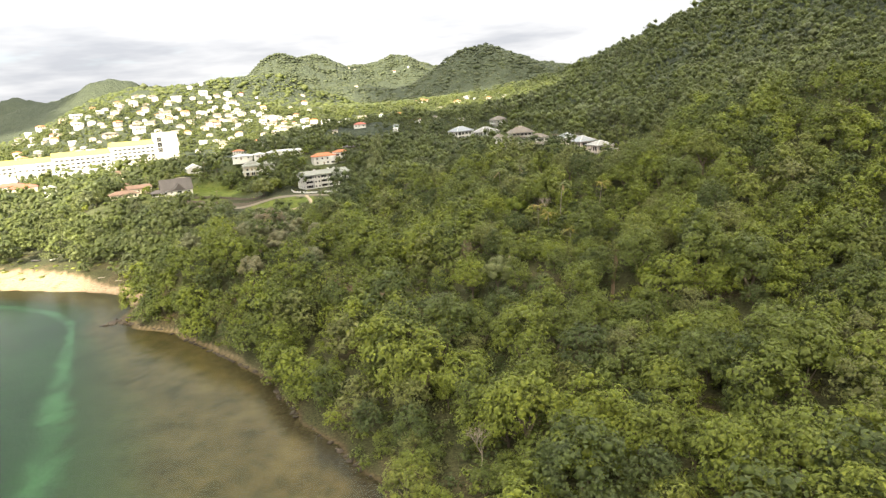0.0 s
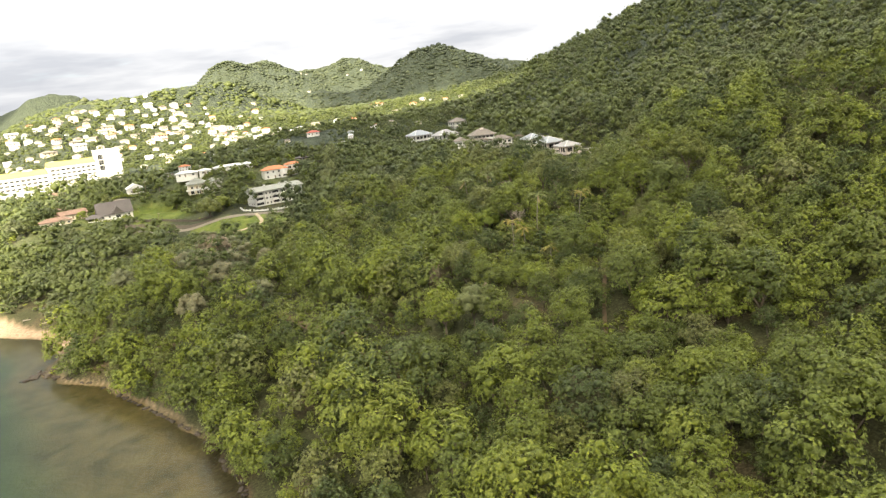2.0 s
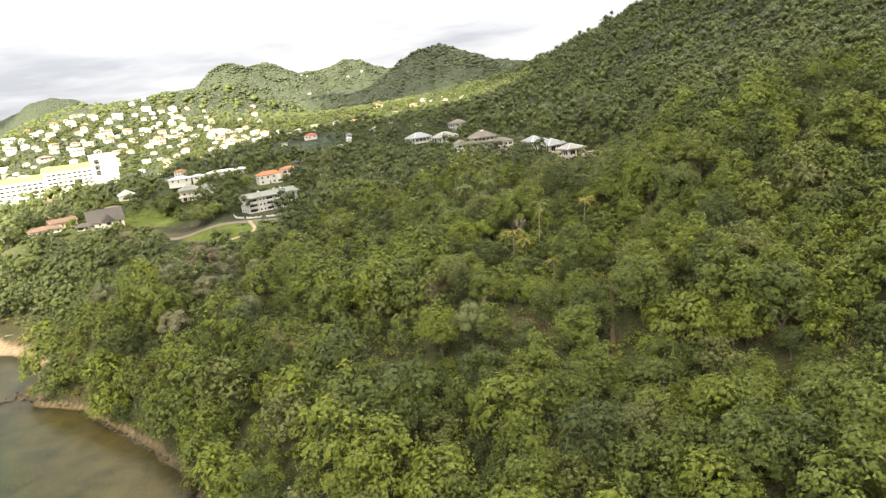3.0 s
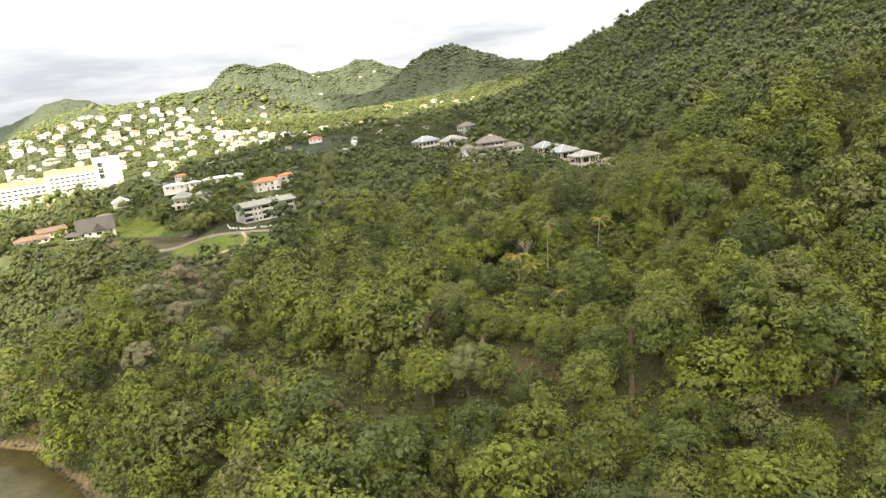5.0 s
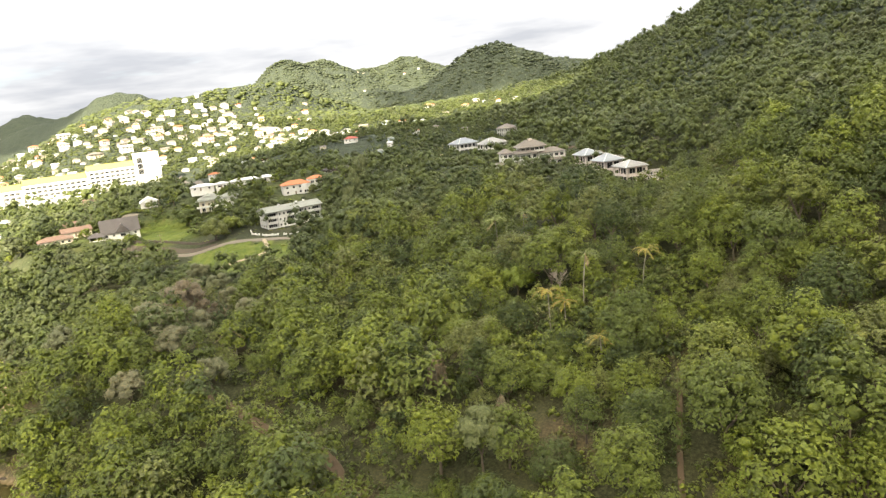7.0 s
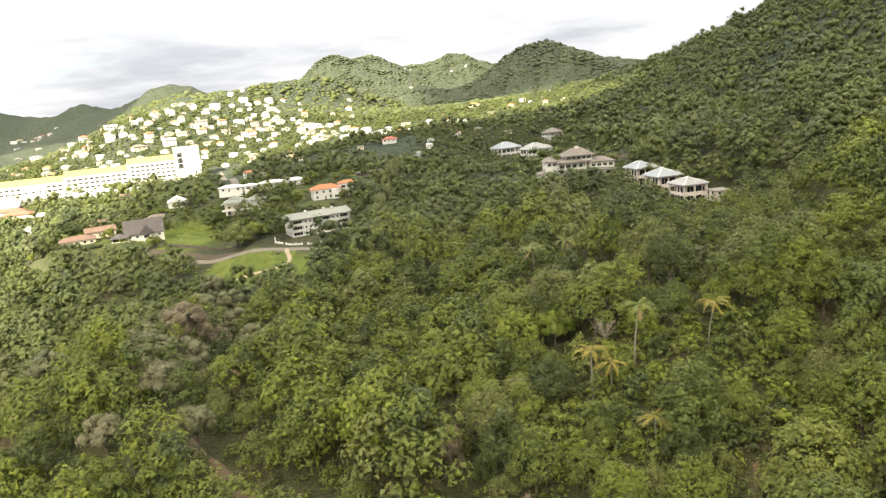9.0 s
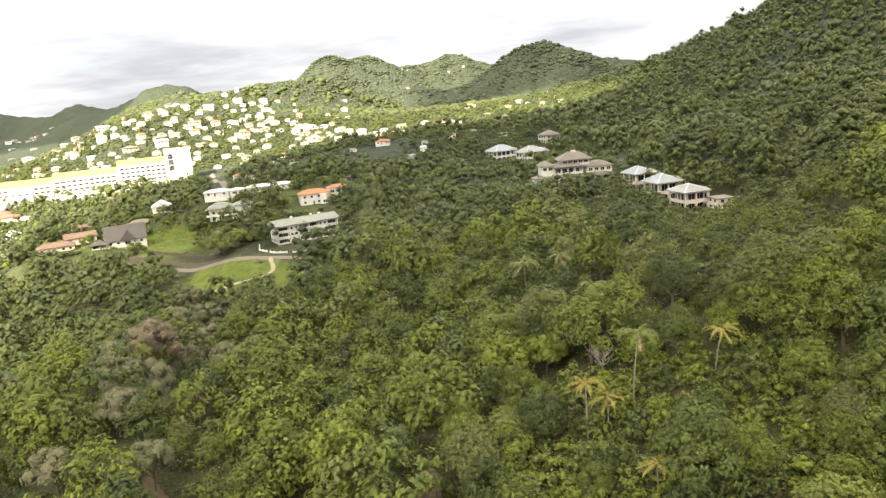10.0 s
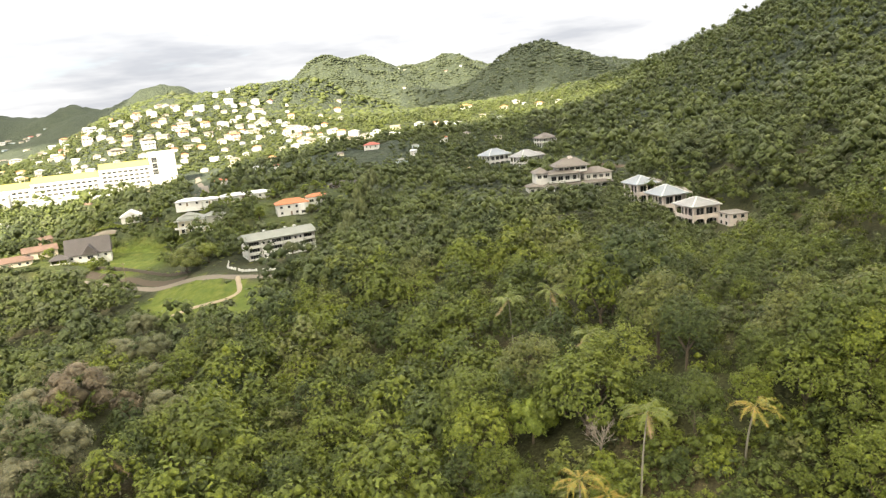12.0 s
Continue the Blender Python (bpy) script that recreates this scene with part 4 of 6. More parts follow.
# ---- villas on the wooded spur ----
def villas():
    g = "villas on the spur"
    pink = "pinkish-white two-storey villa with arches, balconies and a pale blue-grey hipped roof"
    for x, y, zb, w, d, h, rise in ((88.5, 459, 40.2, 9.6, 11.5, 8.4, 3.1), (93.0, 432, 38.8, 10.6, 11.5, 8.7, 3.4)):
        pavilion(pose(x, y, zb, 0, 0, 19), w, d, h, rise, PINKISH, ROOF_BLUE, pink, g, wing=5.2)
        clear_for(x, y, w / 2, d / 2, 19, 1.0)
        clear_for(x + 7, y + 4, 4, 6, 19, 0.0)
    pavilion(pose(98.2, 409, 38.4, 0, 0, 19), 10.5, 11.0, 7.9, 2.6, PINKISH, ROOF_PALE, "pinkish-white two-storey villa with a worn cream hipped roof", g, wing=3.2)
    clear_for(98.2, 409, 7, 7, 19, 1.0)
    house(pose(108.6, 401.5, 39.0, 0, 0, 14), 6.8, 7.0, 4.8, "flat", PINKISH, ROOF_STAINED, "derelict pinkish-white annex with a flat stained roof", 2, group=g, name="annex", wins=2)
    clear_for(108.6, 401.5, 5, 5, 14, 1.0)
    clear_for(106, 390, 10, 6, 10, 0.0)
    for x, y, zb, w, d, mat in ((25, 684, 38.0, 19.5, 15, ROOF_BLUE), (48.5, 667, 36.6, 19.0, 15, ROOF_PALE)):
        pavilion(pose(x, y, zb, 0, 0, 34), w, d, 8.8, 4.6, WHITE, mat, "white two-storey villa with arches, balconies and a pale hipped roof", g, wing=5.0 if mat is ROOF_PALE else 0.0)
        clear_for(x, y, 11, 10, 34, 1.0)
        clear_for(x + 5, y - 13, 9, 5, 34, 0.0)
    pavilion(pose(67.5, 728, 46.8, 0, 0, 24), 14.5, 12.5, 6.8, 4.0, WHITE, ROOF_BROWN, "small white villa with an arched base and a grey-brown hipped roof", g, 2, 2.6, False)
    clear_for(67.5, 728, 8, 7, 24, 1.0)
    # the large stepped villa
    t = thing("stepped_villa", pose(63, 541, 37.6, 0, 0, 8), "large white stepped villa with three tiers of grey-brown roofs", "villa", g)
    part("wall", slab(-13, 25, -4.6, 9, -6, 3.2), PINKISH, t, "ground-floor walls")
    n = 9
    for k, x in enumerate(row(-13.5, 26, n)):
        part("post", slab(x - 0.3, x + 0.3, -8.2, -7.6, -6, 1.9), WHITE, t)
        if k < n - 1:
            part("arch", arch_mesh(x + 0.3, x + 39.5 / n - 0.3, -8.15, -7.7, 1.9, 1.1), WHITE, t)
    part("terrace_beam", slab(-13.6, 26.2, -8.25, -7.55, 1.903, 2.25), WHITE, t)
    for x in row(-12, 24, 8):
        window(t, x, -4.6, -0.4, 2.8, 2.5, "-y")
    part("terrace_roof", hip_roof(-13.6, 26.2, -8.2, 9, 2.5, 2.2, 0.8), ROOF_BROWN, t)
    part("terrace_wall", slab(-21, -13.01, -6, 2, -6, 2.4), WHITE, t)
    part("side_terrace_roof", hip_roof(-21, -13.8, -6.6, 2, 2.7, 1.7, 0.7), ROOF_BROWN, t)
    for x in row(-20.5, -13.5, 2):
        window(t, x, -6, -0.6, 2.0, 1.9, "-y")
    # second tier: a projecting bay with a balcony
    part("wall", slab(-8.6, 7.6, -4.4, 8, 3.2, 8.2), WHITE, t)
    part("floor_slab", slab(-9.0, 8.0, -7.2, -4.41, 3.75, 4.0), WHITE, t)
    part("parapet", slab(-9.0, 8.0, -7.2, -7.0, 4.002, 5.0), WHITE, t)
    for x in (-8.8, -4.6, -0.5, 3.6, 7.8):
        part("post", slab(x - 0.24, x + 0.24, -6.98, -6.5, 4.002, 8.0), WHITE, t)
    part("beam", slab(-9.0, 8.0, -7.0, -6.5, 8.003, 8.3), WHITE, t)
    for x in row(-8.0, 7.0, 4):
        window(t, x, -4.4, 4.2, 2.8, 2.8, "-y")
    part("middle_roof", hip_roof(-9.0, 8.0, -7.0, 8, 8.55, 2.4, 0.8), ROOF_BROWN, t)
    # top tier
    part("wall", slab(-3.6, 13.2, -2.6, 7.4, 8.3, 11.7), WHITE, t)
    for x in row(-3.0, 12.6, 5):
        window(t, x, -2.6, 9.7, 2.4, 1.5, "-y")
    window(t, -3.6, 2.4, 9.7, 2.2, 1.5, "-x")
    part("upper_roof", hip_roof(-4.4, 13.8, -3.6, 8.4, 11.95, 4.4, 1.1), ROOF_BROWN, t)
    part("chimney", slab(3.6, 6.2, 1.4, 3.0, 14.6, 17.0), PINKISH, t)
    # side wings
    for xa, xb, ya, low, top, rise in ((-16.0, -8.61, -3.6, 3.0, 9.2, 2.8), (11.0, 26.4, -4.4, 3.0, 7.0, 2.9)):
        part("wall", slab(xa, xb, ya, 7, low, top), WHITE, t)
        for x in row(xa + 0.5, xb - 0.5, 2 if xb < 0 else 4):
            window(t, x, ya, top - 2.6, 2.3, 1.8, "-y")
        window(t, xa, 1, top - 2.6, 2.0, 1.8, "-x")
        part("wing_roof", hip_roof(xa, xb, ya, 7, top + 0.25, rise, 1.0), ROOF_BROWN, t)
    clear_for(64, 541, 25, 10, 8, 1.0)
    clear_for(64, 524, 22, 8, 8, 0.0)


villas()


# ---- houses round the lawns ----
def near_houses():
    g = "houses round the lawns"

    def at(x, y, z, turn, a, b):
        clear_for(x, y, a / 2, b / 2, turn, 3.0)
        return pose(x, y, z, 0, 0, turn)

    # white house with a terracotta roof: a main block, a round bay and a wing
    t = house(at(-87, 519, 37.5, 24, 18, 10), 17, 9, 6.2, "hip", WHITE, ROOF_TILE, "white two-storey house with a terracotta tiled roof", 2, False, 2.4, g, wins=4)
    bm = bmesh.new()
    bmesh.ops.create_cone(bm, cap_ends=True, segments=14, radius1=2.6, radius2=2.6, depth=9.6, matrix=Matrix.Translation((5.2, -4.9, 1.2)))
    part("bay", bm, WHITE, t, "rounded white bay with dark windows")
    window(t, 5.2, -7.45, 1.0, 2.6, 1.5, "-y")
    part("wing", slab(8.51, 20, -2, 4.5, -5, 8.0), WHITE, t, "raised white wing")
    part("wing_roof", hip_roof(8.9, 20, -2, 4.5, 8.25, 1.5, 0.6), ROOF_TILE, t)
    for x in row(9, 19.5, 3):
        window(t, x, -2, 5.4, 2.4, 1.6, "-y")
    CLEAR.append((-74, 527, 9, 6, 24))
    # grey-roofed house on posts
    t = house(at(-138, 504, 37.4, 20, 16, 13), 13, 10, 4.2, "hip", CREAM, ROOF_GREY, "white house with a wide grey hipped roof and a veranda", 1, False, 2.8, g, wins=3)
    for x in row(-7.6, 7.6, 5):
        part("post", slab(x - 0.2, x + 0.2, -7.6, -7.2, -3, 3.9), WHITE, t)
    part("veranda_floor", slab(-8, 8, -8, -5.01, -0.25, 0.15), WHITE, t)
    part("parapet", slab(-8, 8, -8, -7.85, 0.152, 0.95), WHITE, t)
    for x in row(-6, 6, 3):
        window(t, x, -5, -2.7, 2.4, 2.2, "-y")
    part("veranda_roof", slab(-8.4, 8.4, -8.3, -5.005, 3.9, 4.1), ROOF_GREY, t)
    part("cupola_roof", hip_roof(-3, 2, -2.4, 2.4, 6.2, 1.6, 0.6), ROOF_GREY, t)
    part("wing_roof", hip_roof(7, 17, -1, 7, 4.3, 2.0, 0.8), ROOF_GREY, t)
    part("wing", slab(7.4, 16.6, -0.6, 6.6, -4, 4.1), WHITE, t)
    # flat white roofs above it
    house(at(-155, 542, 43.8, 12, 15, 10), 15, 10, 2.7, "hip", WHITE, ROOF_WHITE, "bungalow with a white hipped roof", 1, False, 1.5, g)
    house(at(-140, 536, 44.4, 20, 8, 7), 8, 7, 3.0, "hip", WHITE, ROOF_WHITE, "small outbuilding with a white roof", 1, False, 1.2, g, wins=2)
    t = house(at(-120, 540, 45.2, 22, 29, 9), 28, 8, 2.9, "hip", WHITE, ROOF_WHITE, "long low white bungalow with a white roof", 1, False, 1.4, g, wins=7)
    part("wing_roof", hip_roof(-11, -3, -8, -3, 3.5, 1.1, 0.5, True), ROOF_WHITE, t)
    part("wing", slab(-10.8, -3.2, -7.8, -4.01, -3, 3.3), WHITE, t)
    # white gabled house by the upper lane
    house(at(-198, 551, 35.4, 115, 13, 11), 13, 11, 3.6, "gable", WHITE, ROOF_WHITE, "white gabled house with a white sheet roof", 1, True, 3.2, g)
    # steep grey roof with white gables
    t = house(at(-194, 497, 25.6, 28, 22, 16), 21, 14, 2.8, "gable", WHITE, ROOF_SLATE, "large white house under a steep dark grey gabled roof", 1, True, 7.8, g, wins=5)
    part("porch_roof", hip_roof(-2.6, 4.6, -11, -2.0, 3.4, 4.8, 0.5, True), ROOF_SLATE, t)
    part("porch", slab(-2.2, 4.2, -10.6, -6.51, -4, 3.1), WHITE, t)
    bm = bmesh.new()
    v = [bm.verts.new(p) for p in ((-2.5, -10.55, 3.1), (4.5, -10.55, 3.1), (1, -10.55, 7.4), (-2.5, -10.35, 3.1), (4.5, -10.35, 3.1), (1, -10.35, 7.4))]
    for f in ((0, 1, 2), (5, 4, 3), (0, 3, 4, 1), (1, 4, 5, 2), (2, 5, 3, 0)):
        bm.faces.new([v[k] for k in f])
    part("porch_gable", bm, WHITE, t)
    window(t, 1, -10.6, 0.8, 3.0, 1.9, "-y")
    part("terrace_wall", slab(-18, -8.01, -11, -6.6, -5, 0.6), WHITE, t)
    part("terrace_roof", hip_roof(-18, -9, -10.6, -3, 2.6, 2.2, 0.5), ROOF_SLATE, t)
    for x in (-17.4, -13.5, -9.6):
        part("post", slab(x - 0.15, x + 0.15, -10.4, -10.1, 0.6, 2.5), WHITE, t)
    # low houses with rusty roofs
    house(at(-221, 496, 28.4, 38, 16, 9), 16, 9, 3.0, "gable", CREAM, ROOF_RUST, "cream bungalow with a rusty brown roof", 1, True, 2.4, g, wins=4)
    house(at(-224, 478, 26.9, 34, 18, 8), 18, 9, 2.9, "hip", CREAM, ROOF_RUST, "long cream bungalow with a dull brown roof", 1, False, 2.2, g, wins=5)
    CLEAR.append((-118, 527, 17, 8, 20))
    CLEAR.append((-141, 489, 17, 11, 20))
    CLEAR.append((-85, 506, 14, 8, 24))
    CLEAR.append((-68, 572, 12, 10, 4))
    CLEAR.append((-82, 720, 12, 16, 4))
    CLEAR.append((-197, 476, 20, 12, 30))
    CLEAR.append((-222, 464, 18, 9, 34))
    # dark roof at the wood's edge
    house(at(-70, 582, 42.5, 4, 20, 8), 20, 8, 2.8, "hip", STONE, ROOF_SLATE, "low building with a long dark brown roof", 1, False, 1.6, g, wins=5)
    house(at(-247, 536, 27.5, 60, 8, 6), 8, 6, 3.0, "gable", SALMON, ROOF_RUST, "small red-brown house beside the lane", 1, True, 1.8, g, wins=2)
    house(at(-288, 452, 8.0, 20, 12, 8), 11, 8, 3.0, "hip", WHITE, ROOF_PALE, "small white house among the shore trees", 1, False, 1.8, g)


near_houses()


# ---- the long white complex in the town ----
def complex_block():
    t = thing("commercial_complex", pose(-440, 900, 15, 0, 0, 31), "long white commercial building with a pale yellow roof", "building")
    for xa, xb, base, top, dep, rows in ((-190, -60, -14, 20, 44, 2), (-60, 10, -12, 24, 44, 3), (10, 66, -12, 31, 40, 4)):
        part("wall", slab(xa, xb - 0.01, 0, dep, base, top), WHITE, t)
        part("roof", hip_roof(xa + 1, xb - 1, 2, dep, top + 0.5, 6.0, 0.6, True), ROOF_YELLOW, t)
        part("cornice", slab(xa - 0.4, xb + 0.39, -0.5, -0.01, top - 1.2, top + 0.3), WHITE, t)
        n = int((xb - xa) / 6)
        for s in range(rows):
            for x in row(xa + 2, xb - 2, n):
                window(t, x, 0, top - 4.6 - s * 4.8, 4.2, 2.2, "-y")
    part("tower", slab(66.01, 94, -6, 22, -10, 45), WHITE, t, "tall white stair tower")
    part("tower_cap", slab(65.6, 94.4, -6.4, 22.4, 45.002, 46), WHITE, t)
    for s in range(3):
        window(t, 70.5, -6, 20 + s * 7, 6.0, 6.2, "-y")
    for xa, xb, ya, yb, top in ((-150, -110, -34, -12, 9), (-100, -78, -44, -22, 18), (-60, -10, -30, -14, 8), (-185, -160, 60, 90, 16)):
        part("annex", slab(xa, xb, ya, yb, -14, top), WHITE, t)
        part("annex_roof", slab(xa - 0.4, xb + 0.4, ya - 0.4, yb + 0.4, top + 0.003, top + 0.5), ROOF_WHITE, t)
        for x in row(xa + 1, xb - 1, max(2, int((xb - xa) / 6))):
            window(t, x, ya, top - 4, 3.0, 1.8, "-y")
    for k in range(3):
        CLEAR.append((-461 - 90 * (1 - k) * 0.86, 927 - 90 * (1 - k) * 0.515, 62, 28, 31))


complex_block()


def works_sheds():
    """Low sheds and offices in front of the long complex."""
    for x, y, w, d, h, turn, wall, roof, kind, label in (
            (-478, 748, 34, 16, 6, 29, WHITE, ROOF_RED, "hip", "long white shed with a red roof before the complex"),
            (-440, 716, 26, 14, 6, 29, CREAM, ROOF_RED, "hip", "cream shed with a dull red roof before the complex"),
            (-447, 826, 40, 18, 8, 29, WHITE, ROOF_WHITE, "flat", "low white office block with a flat roof"),
            (-398, 838, 26, 13, 7, 29, WHITE, ROOF_WHITE, "flat", "small white office block with a flat roof"),
            (-500, 775, 30, 15, 7, 29, WHITE, ROOF_WHITE, "gable", "white store with a white sheet roof"),
            (-520, 800, 36, 16, 8, 29, WHITE, ROOF_PALE, "gable", "white store with a pale sheet roof"),
            (-352, 760, 16, 10, 5, 20, CREAM, ROOF_RUST, "gable", "cream bungalow with a rusty roof among trees"),
            (-357, 618, 10, 7, 4, 30, WHITE, ROOF_WHITE, "hip", "small white hut with a white roof among trees"),
            (-405, 700, 14, 9, 4, 30, WHITE, ROOF_PALE, "hip", "small white house with a pale roof among trees")):
        house(pose(x, y, ground_at(x, y) + 0.6, 0, 0, turn), w, d, h, kind, wall, roof, label, 2 if h > 6 else 1, kind == "gable", 3.0, "sheds before the complex", "shed" if w > 20 else "house", max(3, int(w / 4.5)), 2, 5.0)
        CLEAR.append((x, y, w / 2 + 2, d / 2 + 4, turn))


works_sheds()

# ---- the town: x, y, width of each house ----
HILL_TOWN = [(-581, 1434, 18), (-519, 1403, 24), (-495, 1428, 16), (-480, 1451, 18), (-467, 1442, 14), (-455, 1460, 18),
             (-438, 1479, 22), (-417, 1506, 16), (-473, 1405, 14), (-457, 1417, 15), (-418, 1433, 27), (-384, 1506, 8), (-502, 1516, 13),
             (-585, 1351, 27), (-605, 1343, 14), (-544, 1304, 16), (-539, 1269, 16), (-582, 1262, 19), (-577, 1232, 14),
             (-548, 1231, 10), (-509, 1306, 27)]
UPPER_TOWN = [(-504, 1267, 18), (-481, 1282, 13), (-477, 1322, 19), (-454, 1336, 16), (-449, 1265, 17), (-480, 1238, 18),
              (-500, 1209, 24), (-518, 1231, 12), (-516, 1182, 21), (-497, 1153, 22), (-546, 1186, 18), (-565, 1176, 15),
              (-535, 1160, 20), (-666, 1284, 27), (-626, 1250, 16), (-847, 1489, 24), (-618, 1195, 22), (-676, 1213, 16),
              (-638, 1149, 12), (-535, 1128, 27)]
LOWER_TOWN = [(-435, 1375, 13), (-411, 1368, 19), (-387, 1359, 19), (-419, 1328, 19), (-397, 1329, 16), (-371, 1336, 13),
              (-415, 1284, 15), (-401, 1293, 12), (-399, 1245, 24), (-379, 1285, 18), (-357, 1246, 14), (-351, 1290, 15),
              (-356, 1217, 14), (-338, 1341, 16), (-319, 1318, 18), (-295, 1297, 15), (-273, 1295, 12), (-319, 1278, 18),
              (-295, 1255, 18), (-266, 1213, 11), (-274, 1192, 16), (-296, 1208, 14), (-335, 1162, 16), (-444, 1172, 17),
              (-458, 1153, 17), (-193, 766, 8), (-169, 750, 8), (-211, 724, 14), (-195, 713, 12), (-273, 985, 14)]
VALLEY_TOWN = [(-315, 1670, 18), (-281, 1499, 15), (-276, 1401, 10), (-129, 1226, 21), (-92, 1234, 18), (-63, 1204, 14), (-47, 1197, 17),
               (-28, 1182, 15), (-23, 1369, 27), (9, 1219, 14), (38, 2351, 29), (43, 1249, 18), (36, 1143, 13), (64, 1324, 15),
               (77, 1285, 13), (94, 1181, 14), (102, 1320, 9), (185, 2245, 14), (125, 1291, 9), (118, 1136, 11), (120, 1055, 8)]
VALLEY_LANE = [(-296, 2696, 20), (-376, 3171, 14), (-349, 3173, 12), (-170, 3195, 14), (-106, 3223, 12), (-237, 1247, 18),
               (-216, 1227, 21), (-191, 1202, 20), (-171, 1178, 17), (-155, 1201, 17), (-127, 1144, 20), (-19, 763, 8), (-37, 1097, 11),
               (0, 791, 8), (-83, 756, 16), (-109, 744, 8), (-43, 746, 8), (-42, 722, 8), (-50, 702, 11), (29, 758, 8)]
FOOT_TOWN = [(-445, 1331, 18), (-438, 1351, 16), (-414, 1318, 19), (-391, 1346, 17), (-374, 1339, 20), (-410, 1253, 20), (-390, 1232, 18), (-391, 1288, 16),
              (-377, 1296, 17), (-353, 1250, 16), (-348, 1283, 18), (-341, 1338, 18), (-322, 1313, 20), (-304, 1294, 18), (-291, 1300, 16), (-275, 1301, 18),
              (-316, 1260, 17), (-295, 1239, 19), (-274, 1218, 17), (-254, 1182, 18), (-218, 1159, 16), (-212, 1189, 17), (-193, 1173, 18), (-171, 1149, 16),
              (-160, 1171, 17), (-131, 1155, 17), (-118, 1134, 17), (-332, 1160, 17), (-268, 1179, 16), (-242, 1204, 16)]
WEST_TOWN = [(-2351, 3325, 34), (-2283, 3359, 34), (-2319, 3306, 34), (-2266, 3301, 34), (-2256, 3365, 34), (-2197, 3404, 34),
             (-872, 1522, 28), (-899, 1517, 20), (-906, 1492, 25), (-640, 1151, 21), (-987, 1519, 29), (-2206, 3272, 34),
             (-804, 1493, 20), (-2207, 3104, 34), (-1739, 2467, 34), (-647, 1184, 15), (-852, 1391, 23), (-2349, 3277, 34),
             (-2202, 3352, 34), (-1908, 2832, 34)]


def town():
    r = random.Random(12)
    walls = [WHITE, WHITE, CREAM, WHITE, PINKISH, PALE_BLUE, CREAM, WHITE]
    roofs = [ROOF_PALE, ROOF_WHITE, ROOF_BROWN, ROOF_TILE, ROOF_PALE, ROOF_GREY, ROOF_BROWN, ROOF_RED]
    words = ["white house with a pale roof", "white house with a white roof", "cream house with a brownish hipped roof", "white house with a terracotta roof",
             "pinkish house with a pale roof", "pale blue house with a grey roof", "cream house with a brownish gabled roof", "white house with a red roof"]
    kinds = []
    for k in range(8):
        st = 2 if k in (0, 1, 3, 4) else 1
        kinds.append(house(Matrix(), 12, 9, 3.0 * st, "hip", walls[k], roofs[k], words[k] + " on the town slope", st, k in (1, 6), 2.2, "houses of the town", sides=1, foot=5.0))
    cottages = []
    for k, (wall, roof, word) in enumerate(((WHITE, ROOF_PALE, "small white house with a pale roof"), (CREAM, ROOF_BROWN, "small cream house with a brownish roof"),
                                            (WHITE, ROOF_WHITE, "small white house with a white roof"), (PINKISH, ROOF_GREY, "small pinkish house with a grey roof"),
                                            (CREAM, ROOF_TILE, "small cream house with a terracotta roof"))):
        cottages.append(house(Matrix(), 12, 9, 4.2, "hip", wall, roof, word + " among trees", 1, k == 2, 2.2, "houses of the town", wins=2, sides=0, foot=5.0))
    kinds += cottages
    used = set()
    spots = HILL_TOWN + UPPER_TOWN + LOWER_TOWN + VALLEY_TOWN + VALLEY_LANE + WEST_TOWN + FOOT_TOWN
    taken = [(x, y) for x, y, _ in spots]
    tries = 0
    extra = []
    while len(extra) < 165 and tries < 9000:
        tries += 1
        x, y = r.uniform(-1000, -230), r.uniform(820, 1500)
        q = math.exp(-(((x + 560) / 300) ** 2 + ((y - 1180) / 260) ** 2))
        if r.random() > q or any(math.hypot(x - a, y - b) < 17 for a, b in taken) or within(np.array([x]), np.array([y]), (-470, 915, 150, 62, 31))[0]:
            continue
        taken.append((x, y))
        extra.append((x, y, r.uniform(10, 18)))
    for n, (x, y, w) in enumerate(spots + extra):
        k = r.choice((0, 1, 2, 2, 2, 4, 4, 5, 5, 5, 6, 6, 6, 3, 3, 7)) if n < len(spots) else r.choice((8, 9, 9, 9, 10, 11, 11, 12, 12))
        if (x, y) == (-83, 756):
            k = 7
        s = w / 12 * r.uniform(0.60, 0.82)
        facing = math.degrees(math.atan2(y - 100, x)) - 90 + r.uniform(-28, 28)
        zs = min(max(s * 0.9, 0.55), 1.2)
        m = pose(x, y, ground_at(x, y) + 0.8 * zs, 0, 0, facing) @ Matrix.Diagonal((s, s * r.uniform(0.8, 1.0), zs, 1))
        if k in used:
            t = copy_thing(kinds[k], m)
            t.matrix_basis = m
        else:
            used.add(k)
            first_m[k] = m
        CLEAR.append((x, y - w * 0.25, w * 0.3, w * 0.45, 0))
        GARDENS.append((x, y))
    for k, m in first_m.items():
        kinds[k].matrix_basis = m


first_m, GARDENS = {}, []
town()

